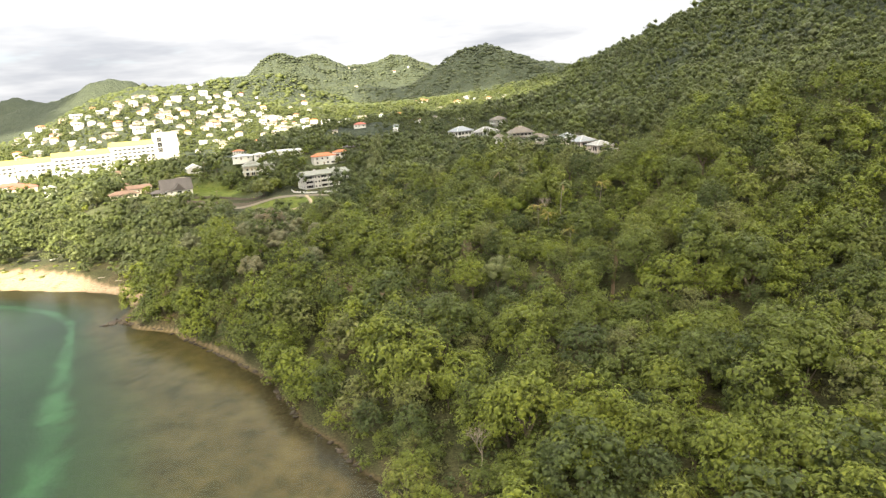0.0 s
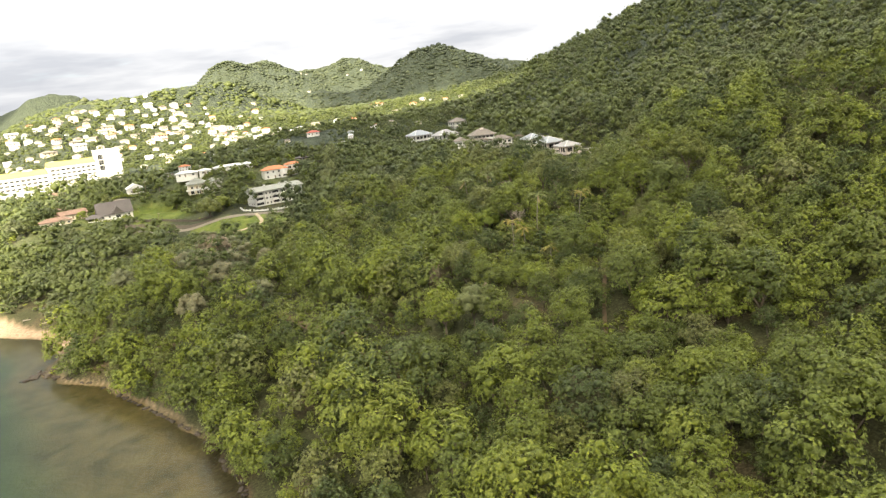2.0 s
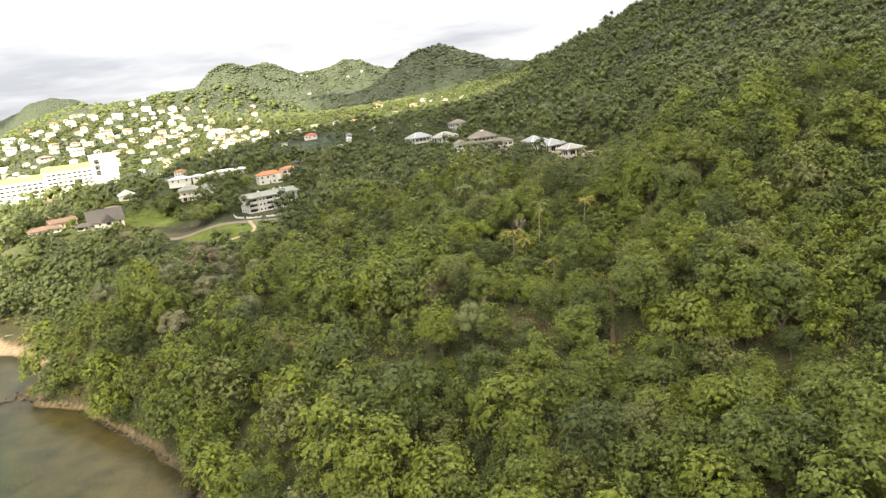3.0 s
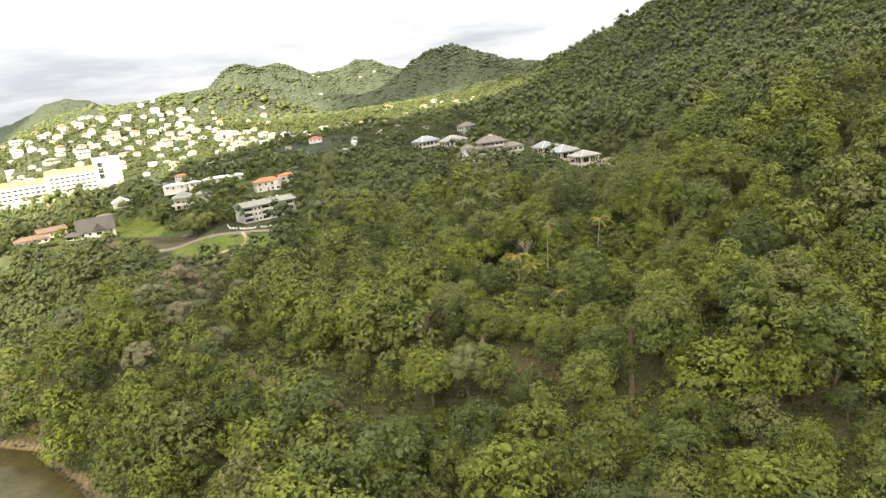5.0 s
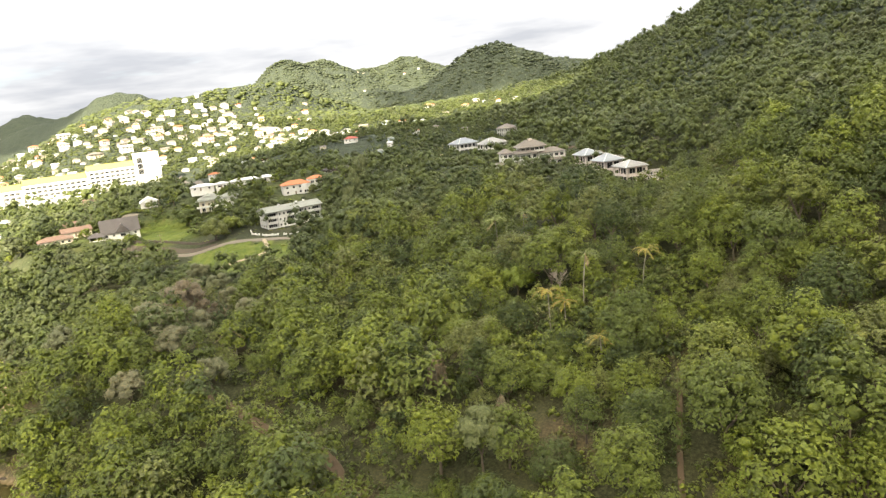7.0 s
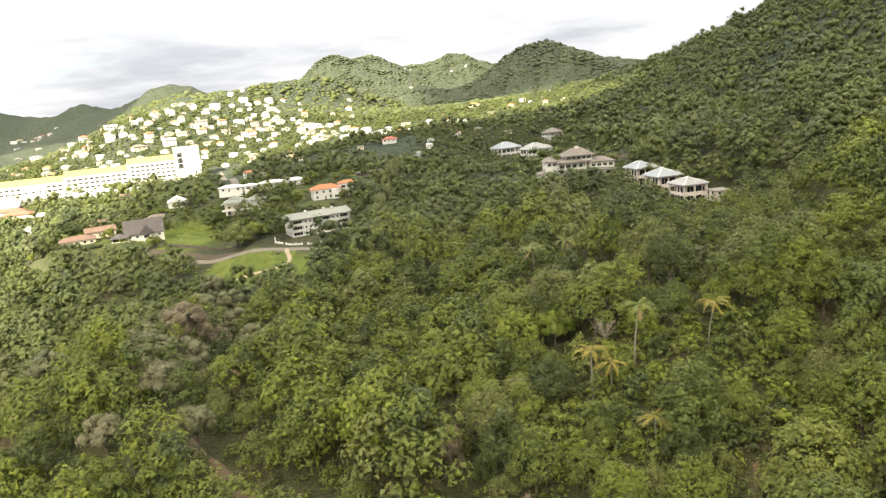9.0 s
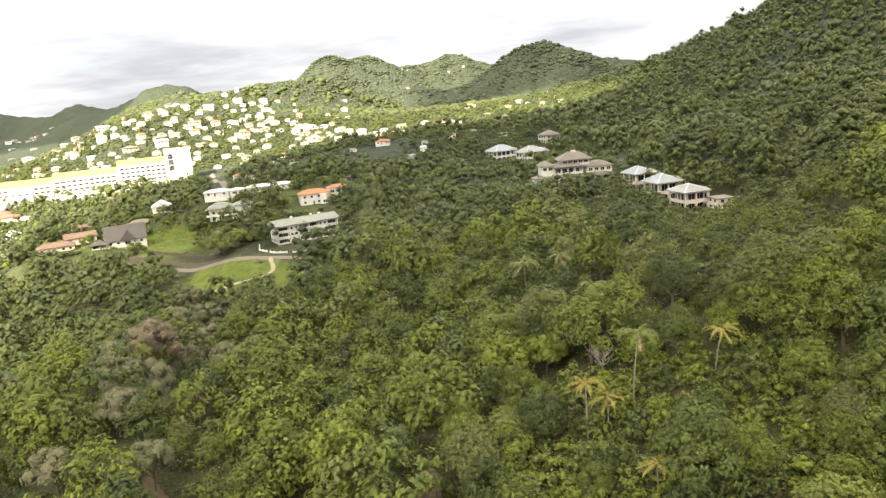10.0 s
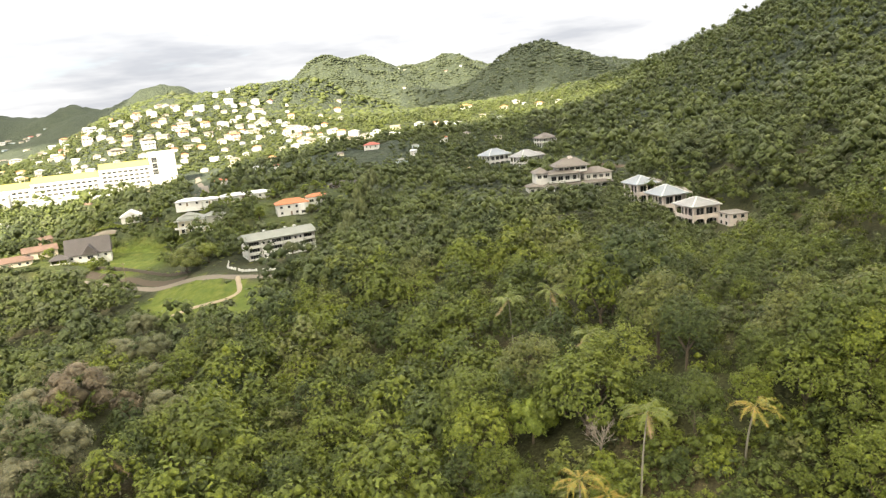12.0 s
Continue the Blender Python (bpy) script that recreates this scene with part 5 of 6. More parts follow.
# ---- the bank between lawn and lane ----
def bank_wall():
    t = thing("retaining_wall", Matrix(), "long dark stone retaining wall below the lawn", "wall")
    line = [(-177, 474), (-160, 467), (-143, 460), (-127, 453), (-116, 449)]
    for (ax, ay), (bx, by) in zip(line[:-1], line[1:]):
        L, a = math.hypot(bx - ax, by - ay), math.degrees(math.atan2(by - ay, bx - ax))
        for k in range(4):
            x, y = ax + (bx - ax) * k / 4, ay + (by - ay) * k / 4
            part("panel", slab(0.01, L / 4 - 0.01, -0.2, 0.2, -1.5, 1.3), STONE, t).matrix_basis = pose(x, y, ground_at(x, y), 0, 0, a)
            part("pier", slab(-0.28, 0.28, -0.28, 0.28, -1.5, 1.6), STONE, t).matrix_basis = pose(x, y, ground_at(x, y), 0, 0, a)


bank_wall()

# ---- lanes and tracks ----
strip("lane", "worn tarmac lane along the edge of the field", [(-176, 460), (-149, 448), (-123, 441), (-98, 432), (-89, 429), (-80, 427), (-68, 424)], 6.0, ASPHALT, gap=2.5)
strip("earth_bank", "bare brown earth bank below the retaining wall", [(-180, 468), (-153, 457), (-131, 447.5), (-115, 441.5)], 8.0, EARTH, 0.1, "bank")
strip("upper_lane", "narrow tarmac lane above the lawns", [(-262, 540), (-240, 529), (-215, 527), (-197, 530)], 4.5, ASPHALT)
strip("street", "tarmac street between garden walls", [(-172, 588), (-190, 645), (-212, 692), (-250, 775), (-290, 858), (-322, 922), (-350, 980)], 9.0, ASPHALT, gap=4.0)
strip("footpath", "pale dirt footpath crossing the field", [(-85, 427), (-83, 421), (-78, 413), (-83, 409), (-103, 410), (-112, 407)], 2.6, TRACK, 0.4)
strip("forest_track", "bare brown earth track through the wood", [(-58, 256), (-43, 241), (-33, 233), (-22, 224), (-15, 217), (-12, 210), (-13, 203)], 3.9, DIRT, gap=-0.2)
strip("forest_trail", "narrow earth trail between the trees", [(48, 188), (50, 196), (53, 205), (56, 213), (58, 220)], 1.8, DIRT, gap=-0.4)
strip("villa_drive", "earth drive below the wooded slope behind the villas", [(70, 655), (88, 606), (98, 577), (108, 540), (112, 520)], 6.0, DIRT)
strip("spur_path", "pale path up to the villas", [(-24, 604), (-20, 622), (-11, 647), (6, 668)], 3.0, TRACK)


CLEAR.append((-168, 575, 9, 20, 20))


# ---- the woods ----
NEAR_TREES = 300
rng = np.random.RandomState(21)
LIGHT = (OCT_V, OCT_F)
crowns_close = [crown_arrays(rng, int(rng.randint(19, 25)), 124, 0.043, 1.0, rng.uniform(0.80, 1.30), 0.40, ICO, 0.22) for _ in range(8)]
crowns_near = [crown_arrays(rng, int(rng.randint(17, 22)), 74, 0.056, 1.0, rng.uniform(0.80, 1.30), 0.42, ICO, 0.22) for _ in range(10)]
crowns_mid = [crown_arrays(rng, int(rng.randint(13, 18)), 43, 0.074, 1.0, rng.uniform(0.80, 1.30), 0.46, LIGHT, 0.20) for _ in range(10)]
crowns_back = [crown_arrays(rng, int(rng.randint(8, 11)), 19, 0.110, 1.0, rng.uniform(0.75, 1.20), 0.68, LIGHT, 0.14, (0.80, 1.10)) for _ in range(10)]
crowns_hill = [crown_arrays(rng, int(rng.randint(4, 6)), 15, 0.128, 1.0, rng.uniform(0.60, 0.95), 0.68, LIGHT, 0.12, (0.74, 1.06)) for _ in range(10)]
crowns_low = [crown_arrays(rng, int(rng.randint(3, 5)), 14, 0.14, 1.0, rng.uniform(0.62, 0.98), 0.50, LIGHT) for _ in range(8)]
crowns_far = [dome_arrays(rng, rng.uniform(0.28, 0.44)) for _ in range(10)]
crowns_distant = [dome_arrays(rng, rng.uniform(0.38, 0.60)) for _ in range(10)]


def wood(name, label, kinds, x, y, radius, sink, r, mat=None):
    """One mesh of many crowns that nobody could count."""
    z = height(x, y)
    V, F, T, n = [], [], [], 0
    tone = r.uniform(0, 1, len(x))
    which = r.randint(0, len(kinds), len(x))
    turn = r.uniform(0, 6.283, len(x))
    for k in range(len(x)):
        v, f = kinds[which[k]]
        c, s = math.cos(turn[k]), math.sin(turn[k])
        g = radius[k]
        w = np.empty_like(v)
        w[:, 0] = (v[:, 0] * c - v[:, 1] * s) * g + x[k]
        w[:, 1] = (v[:, 0] * s + v[:, 1] * c) * g + y[k]
        w[:, 2] = v[:, 2] * g * 1.05 + z[k] + sink[k]
        V.append(w)
        F.append(f + n)
        T.append(np.full(len(v), tone[k], np.float32))
        n += len(v)
    me = faces_mesh(name, np.concatenate(V), np.concatenate(F))
    at = me.attributes.new("tone", "FLOAT", "POINT")
    at.data.foreach_set("value", np.concatenate(T))
    me.materials.append(mat or LEAF_WOOD)
    return tagged(new(name, me), label, "forest", kind="stuff")


def trunk_mesh(r, tall):
    """A tapered trunk that forks into limbs; the crown begins at its top."""
    bm = bmesh.new()

    def limb(p, q, r0, r1, sides):
        p, q = Vector(p), Vector(q)
        quat = (q - p).to_track_quat("Z", "Y").to_matrix()
        rings = []
        for c, rad in ((p, r0), (q, r1)):
            rings.append([bm.verts.new(c + quat @ Vector((math.cos(k * 6.2832 / sides) * rad, math.sin(k * 6.2832 / sides) * rad, 0))) for k in range(sides)])
        for k in range(sides):
            bm.faces.new((rings[0][k], rings[0][(k + 1) % sides], rings[1][(k + 1) % sides], rings[1][k]))

    fork = (r.uniform(-0.3, 0.3), r.uniform(-0.3, 0.3), tall * 0.55)
    limb((0, 0, -1.0), fork, 0.28, 0.2, 7)
    for k in range(4):
        a = k * 1.57 + r.uniform(-0.4, 0.4)
        limb(fork, (math.cos(a) * r.uniform(1.2, 2.2), math.sin(a) * r.uniform(1.2, 2.2), tall * r.uniform(1.05, 1.35)), 0.16, 0.06, 5)
    return bm


def kept_low(x, y):
    """Slopes below the villas and the gardens, where only scrub and young trees grow."""
    out = np.zeros(len(x), bool)
    for place in ((77, 354, 26, 80, 8), (100, 374, 24, 26, 10), (48, 244, 17, 12, 0), (-49, 264, 8, 9, 0), (78, 450, 12, 22, 10), (60, 505, 34, 36, 8), (28, 640, 36, 38, 15), (-88, 394, 40, 9, -24), (-125, 488, 16, 8, 20), (-140, 468, 30, 10, -20), (-200, 484, 24, 14, 25), (-138, 396, 34, 16, 20),
                  (-95, 498, 26, 12, 20), (-218, 478, 26, 9, 30), (-140, 524, 34, 9, 15), (-197, 537, 14, 8, 10), (62, 700, 18, 24, 10)):
        out |= within(x, y, place)
    return out


def plant():
    r = np.random.RandomState(4)
    x, y = scatter(r, -420, 420, 85, 540, 7.5)
    d = shore_distance(x, y)
    ok = in_sector(x, y) & (d > np.where(x > -62, 1.4, 2.4) + 1.05 * beach_width(x, y)) & ~open_ground(x, y, 2.0) & (np.hypot(x - 10, y - 30) < 540)
    ok &= r.uniform(0, 1, len(x)) > 0.05
    x, y = x[ok], y[ok]
    radius = np.clip(np.exp(r.normal(math.log(5.1), 0.33, len(x))), 2.8, 8.6)
    stem = 4.6 * r.uniform(0, 1, len(x)) ** 1.3 * np.clip((shore_distance(x, y) - 3) / 10, 0, 1)
    low = kept_low(x, y)
    radius, stem = np.where(low, radius * 0.55, radius), np.where(low, 0.0, stem)
    along = np.clip(((x - 27) * 36 + (y - 132) * 132) / (36 ** 2 + 132 ** 2), 0, 1)
    near = np.argsort(np.hypot(x - 27 - 36 * along, y - 132 - 132 * along))[:NEAR_TREES]
    rest = np.setdiff1d(np.arange(len(x)), near)
    # the hundred that the camera passes nearest carry finer leaves
    close = np.hypot((x[near] - 48) * 0.8, y[near] - 236)
    near = near[np.argsort(close)]
    kinds = []
    for k, (v, f) in enumerate(crowns_close + crowns_near):
        t = 3.5 + 0.25 * (k % 10)
        me = faces_mesh("crown", v * 5.0 + (0, 0, t * 0.75), f)
        me.materials.append(LEAF_TREE)
        kinds.append((me, t))
    first = {}
    labels = ["broadleaf tree with a dense rounded green crown", "spreading broadleaf tree with a lumpy olive crown",
              "leafy woodland tree with a wide uneven crown"]
    fine = len(crowns_close)
    for n, k in enumerate(near):
        q = n % fine if n < 110 else fine + n % len(crowns_near)
        m = pose(x[k], y[k], ground_at(x[k], y[k]) + stem[k] - kinds[q][1] + 0.9, 0, 0, r.uniform(0, 360)) @ Matrix.Diagonal((radius[k] / 5.0, radius[k] / 5.0, radius[k] / 5.0, 1))
        if q not in first:
            t = thing("tree", Matrix(), labels[q % 3], "tree", "trees of the wooded slope")
            part("trunk", trunk_mesh(r, kinds[q][1]), BARK, t)
            part("crown", kinds[q][0], LEAF_TREE, t)
            first[q] = (t, m)
        else:
            copy_thing(first[q][0], m).matrix_basis = m
    for t, m in first.values():
        t.matrix_basis = m
    mid = rest[np.hypot(x[rest] - 20, y[rest] - 150) < 225]
    back = np.setdiff1d(rest, mid)
    wood("forest_near", "dense mixed green woodland on the lower slopes", crowns_mid, x[mid], y[mid], radius[mid], stem[mid], r)
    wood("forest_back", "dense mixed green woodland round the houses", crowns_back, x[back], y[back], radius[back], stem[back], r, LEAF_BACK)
    # shrubs and young growth that close the gaps
    ax, ay = scatter(r, -60, 110, 115, 300, 5.8)
    bx, by = scatter(r, -150, 150, 100, 320, 7.0)
    outside = ~((bx > -60) & (bx < 110) & (by > 115) & (by < 300))
    sx, sy = np.concatenate([ax, bx[outside]]), np.concatenate([ay, by[outside]])
    d = shore_distance(sx, sy)
    ok = in_sector(sx, sy) & (d > np.where(sx > -62, 0.9, 1.7) + 1.12 * beach_width(sx, sy)) & ~open_ground(sx, sy, 0.1)
    sx, sy = sx[ok], sy[ok]
    wood("undergrowth", "low green shrubs and young trees under the wood", crowns_low, sx, sy, r.uniform(1.8, 3.4, len(sx)), np.full(len(sx), -0.4), r)

    sx, sy = scatter(r, 22, 80, 224, 260, 3.5)
    ok = ~open_ground(sx, sy, 0.1)
    wood("bramble_thicket", "low green thicket round the palms", crowns_back, sx[ok], sy[ok], r.uniform(1.5, 3.4, int(ok.sum())), np.full(int(ok.sum()), -0.3), r)
    sx, sy = scatter(r, 20, 125, 262, 450, 4.6)
    ok = kept_low(sx, sy) & ~open_ground(sx, sy, 0.4)
    wood("slope_scrub", "young trees and scrub on the slope below the villas", crowns_back, sx[ok], sy[ok], r.uniform(1.5, 3.0, int(ok.sum())), np.full(int(ok.sum()), -0.3), r, LEAF_BACK)
    sx, sy = scatter(r, -45, 125, 600, 800, 5.8)
    ok = ~open_ground(sx, sy, 0.4)
    wood("crest_scrub", "bushy growth round the villas on the crest", crowns_hill, sx[ok], sy[ok], r.uniform(2.0, 3.8, int(ok.sum())), np.full(int(ok.sum()), -0.3), r, LEAF_HILL)
    sx, sy = scatter(r, -20, 105, 465, 690, 5.6)
    ok = kept_low(sx, sy) & ~open_ground(sx, sy, 0.4)
    wood("spur_scrub", "young trees and scrub round the upper villas", crowns_back, sx[ok], sy[ok], r.uniform(1.5, 2.9, int(ok.sum())), np.full(int(ok.sum()), -0.3), r, LEAF_BACK)
    sx, sy = scatter(r, -270, 190, 350, 740, 6.8)
    tight = np.zeros(len(sx), bool)
    for place in LAWNS + [(a, b, c - 3.0, e - 3.0, f) for a, b, c, e, f in CLEAR if c > 3.5]:
        tight |= within(sx, sy, place)
    ok = in_sector(sx, sy) & ~tight
    sx, sy = sx[ok], sy[ok]
    wood("garden_shrubs", "rough grass and low shrubs round the houses and villas", crowns_far, sx, sy, r.uniform(0.9, 2.3, len(sx)), np.full(len(sx), -0.4), r)

    # the same wood goes on behind and beside the camera's way
    sx, sy = scatter(r, -20, 260, -170, 220, 8.2)
    ok = ~in_sector(sx, sy) & (shore_distance(sx, sy) > 2)
    wood("forest_behind", "green woodland on the slope above the shore", crowns_hill, sx[ok], sy[ok], r.uniform(4.6, 7.0, int(ok.sum())), np.full(int(ok.sum()), 0.5), r)
    x, y = scatter(r, -1150, 800, 380, 1400, 13.6)
    dist = np.hypot(x - 10, y - 30)
    ok = in_sector(x, y) & (dist >= 540) & (shore_distance(x, y) > 20) & ~open_ground(x, y, 3.0)
    town = TOWN_DENSITY(x, y)
    ok &= r.uniform(0, 1, len(x)) > town
    x, y = x[ok], y[ok]
    radius = np.where(kept_low(x, y), 0.6, 1) * np.exp(r.normal(math.log(7.6), 0.25, len(x)))
    radius = radius * (0.66 + 0.34 * from_gardens(x, y)) * np.where(within(x, y, (-85, 750, 110, 60, 15)), 0.8, 1)
    ok = in_sight(x, y, height(x, y) + 14)
    x, y, radius = x[ok], y[ok], radius[ok]
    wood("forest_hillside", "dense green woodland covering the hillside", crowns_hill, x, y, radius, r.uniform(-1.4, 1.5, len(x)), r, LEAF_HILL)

    sx, sy = scatter(r, -980, -190, 930, 1540, 9.0)
    ok = ~open_ground(sx, sy, 1.0) & in_sector(sx, sy) & (from_gardens(sx, sy) < 0.9)
    ok &= in_sight(sx, sy, height(sx, sy) + 5)
    sx, sy = sx[ok], sy[ok]
    wood("town_gardens", "shrubs and small trees in the gardens of the town", crowns_far, sx, sy, r.uniform(2.2, 4.8, len(sx)), np.full(len(sx), 0.2), r, LEAF_HILL)
    x, y = scatter(r, -2700, 1200, 1000, 3600, 10.8)
    dist = np.hypot(x - 10, y - 30)
    ok = in_sector(x, y, 40) & (dist >= 1400) & (dist < np.where(x > -1250, 3700, 2600)) & (shore_distance(x, y) > 30)
    ok &= r.uniform(0, 1, len(x)) > TOWN_DENSITY(x, y) * 0.9
    x, y = x[ok], y[ok]
    ok = in_sight(x, y, height(x, y) + 16)
    x, y = x[ok], y[ok]
    radius = np.exp(r.normal(math.log(6.6), 0.28, len(x))) * (0.7 + 0.3 * from_gardens(x, y))
    sink = r.uniform(-3.6, -1.0, len(x))
    # beyond 2050 m the leaves carry haze in their colour
    near = np.hypot(x - 10, y - 30) < 2050
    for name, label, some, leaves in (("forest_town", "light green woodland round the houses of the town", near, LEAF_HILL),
                                      ("forest_distant", "far hill woodland with haze put into its green", ~near, LEAF_HAZED)):
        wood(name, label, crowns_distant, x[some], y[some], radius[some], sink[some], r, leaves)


def from_gardens(x, y):
    """0 among the houses of the town, where gardens hold small trees only, 1 well away from them."""
    best = np.full(len(x), 1e9)
    for gx, gy in GARDENS:
        best = np.minimum(best, np.hypot(x - gx, (y - gy + 14) * 0.75))
    return np.clip((best - 16) / 30, 0, 1)


def TOWN_DENSITY(x, y):
    """How much of the land is built over."""
    a = np.exp(-(((x + 560) / 330) ** 2 + ((y - 1150) / 330) ** 2))
    return np.clip(a * 0.18, 0, 0.18)



# ---- palms ----
def palm_leaf_material(name, stops):
    m, nt, b = material(name, 0.5, 0.4)
    n = noise_node(nt, 1.3, 4, 0.6)
    c = ramp(nt, stops, n.outputs[0])
    nt.links.new(c.outputs[0], b.inputs["Base Color"])
    return m


PALM_GREEN = palm_leaf_material("green_palm_frond", [(0.3, (0.07, 0.09, 0.016)), (0.5, (0.105, 0.125, 0.02)), (0.7, (0.15, 0.15, 0.025))])
PALM_YELLOW = palm_leaf_material("yellow_palm_frond", [(0.3, (0.11, 0.125, 0.018)), (0.5, (0.20, 0.165, 0.020)), (0.7, (0.25, 0.15, 0.026))])
PALM_BROWN = palm_leaf_material("dead_palm_frond", [(0.3, (0.13, 0.09, 0.04)), (0.6, (0.20, 0.14, 0.06))])
PALM_BARK = paint("palm_bark", (0.20, 0.18, 0.145), 0.9, 0.4, 1.2)


def frond(r, length, rise):
    """An arching rib with narrow leaflets on both sides."""
    bm = bmesh.new()
    n = 16
    pts = []
    for k in range(n + 1):
        u = k / n
        pts.append(Vector((length * (u - 0.16 * u * u * u), 0, length * (rise * u - (rise + 0.42) * u * u * 0.82))))
    for k in range(1, n + 1):
        p, q = pts[k - 1], pts[k]
        w = 0.06
        bm.faces.new([bm.verts.new(v) for v in (p + Vector((0, -w, 0)), q + Vector((0, -w * 0.6, 0)), q + Vector((0, w * 0.6, 0)), p + Vector((0, w, 0)))])
        if k < 3:
            continue
        u = k / n
        size = length * 0.20 * math.sin(min(1, u * 1.02 + 0.06) * 2.95) + 0.08
        for s in (-1, 1):
            for half in (0, 0.5):
                a = p.lerp(q, half)
                tip = a + Vector((size * 0.75, s * size * r.uniform(0.55, 0.85), -size * r.uniform(0.15, 0.5)))
                wid = (q - p) * 0.42
                bm.faces.new([bm.verts.new(v) for v in (a, a + wid, tip)])
    return bm


def palm(x, y, crown_z, frond_mat, label, seed, span=3.6, lean=1.1, fronds=15):
    r = random.Random(seed)
    z0 = ground_at(x, y)
    tall = max(3.2, crown_z - z0)
    turn = r.uniform(0, 360)
    x, y = x - lean * math.cos(radians(turn)), y - lean * math.sin(radians(turn))
    t = thing("palm_tree", pose(x, y, z0, 0, 0, turn), label, "palm tree", "palms in the wood")
    bm, prev = bmesh.new(), None
    for k in range(13):
        u = k / 12
        rad = 0.17 - 0.07 * u + (0.10 if k == 0 else 0) + (0.02 if k % 2 else 0)
        c = Vector((lean * u * u, 0, -1 + (tall + 1) * u))
        cur = [bm.verts.new(c + Vector((math.cos(i * 0.7854) * rad, math.sin(i * 0.7854) * rad, 0))) for i in range(8)]
        if prev:
            for i in range(8):
                bm.faces.new((prev[i], prev[(i + 1) % 8], cur[(i + 1) % 8], cur[i]))
        prev = cur
    part("trunk", bm, PALM_BARK, t, "slender ringed grey trunk")
    for k in range(fronds):
        mat = frond_mat if k < fronds - 2 or frond_mat is PALM_YELLOW else PALM_BROWN
        ob = part("frond", frond(r, span * r.uniform(0.85, 1.12), r.uniform(0.0, 1.1) if k < fronds - 2 else -0.8), mat, t)
        ob.matrix_basis = pose(lean, 0, tall, 0, 0, k * 137.5 + r.uniform(-12, 12))
    for k in range(4):
        b2 = bmesh.new()
        bmesh.ops.create_icosphere(b2, subdivisions=1, radius=0.17)
        part("coconut", b2, PALM_GREEN if k % 2 else PALM_YELLOW, t).matrix_basis = pose(lean + 0.25 * math.cos(k * 1.6), 0.25 * math.sin(k * 1.6), tall - 0.3)
    CLEAR.append((x, y, 1.0, 1.0, 0))
    return t


def palms():
    green, yellow = "green coconut palm with a slender trunk above the shrubs", "coconut palm with drooping yellowed fronds"
    palm(45.7, 248.6, 46.6, PALM_GREEN, green, 1, 4.6, 2.2, 13)
    palm(61.1, 250.9, 45.4, PALM_YELLOW, yellow, 2, 4.2, 1.2, 12)
    palm(35.3, 243.2, 39.6, PALM_YELLOW, yellow, 3, 4.5, 0.9, 12)
    palm(39.1, 243.9, 36.8, PALM_YELLOW, yellow, 4, 4.4, 0.8, 11)
    palm(-54.0, 276.0, 28.0, PALM_GREEN, green, 5, 5.8)
    palm(37.0, 306.0, 48.0, PALM_GREEN, "pale green coconut palm among the tree crowns", 6, 5.4)
    palm(27.5, 306.0, 46.5, PALM_GREEN, "pale green coconut palm among the tree crowns", 7, 5.4)
    palm(42.0, 281.0, 46.5, PALM_GREEN, "pale green coconut palm among the tree crowns", 8, 4.6)
    palm(43.5, 226.0, 34.0, PALM_YELLOW, yellow, 9, 3.6, 0.2, 11)
    for k, (x, y) in enumerate(((-330, 880), (-352, 868), (-378, 858), (-340, 850), (-405, 838))):
        palm(x, y, ground_at(x, y) + 11, PALM_GREEN, "tall coconut palm beside the white complex", 20 + k, 4.5, 0.6, 13)


palms()


# ---- trees that stand out ----
def dry_leaves(name, greens):
    m = foliage(name, True, 0.25, greens)
    return m


RUSSET = dry_leaves("russet_leaves", [(0.0, (0.15, 0.118, 0.080)), (1.0, (0.18, 0.145, 0.105))])
ASHEN = dry_leaves("ashen_leaves", [(0.0, (0.120, 0.126, 0.066)), (1.0, (0.168, 0.158, 0.098))])
FEATHER = dry_leaves("feathery_leaves", [(0.0, (0.115, 0.130, 0.052)), (1.0, (0.13, 0.142, 0.062))])
LIME = dry_leaves("lime_leaves", [(0.0, (0.13, 0.165, 0.022)), (1.0, (0.15, 0.175, 0.03))])
odd = np.random.RandomState(77)


def standout(x, y, radius, mat, label, name="tree", tall=0.62, clumps=15, cards=115, size=0.058, stem=3.0, stretch=1.0):
    v, f = crown_arrays(odd, clumps, cards, size, 1.0, tall, 0.9)
    v = v * np.array([1, 1, stretch]) * radius + (0, 0, stem)
    t = thing(name, pose(x, y, ground_at(x, y) - 0.3, 0, 0, odd.uniform(0, 360)), label, "tree")
    part("trunk", trunk_mesh(odd, stem + 1.0), BARK, t)
    part("crown", faces_mesh("crown", v, f), mat, t)
    CLEAR.append((x, y, radius * 0.5, radius * 0.5, 0))
    return t


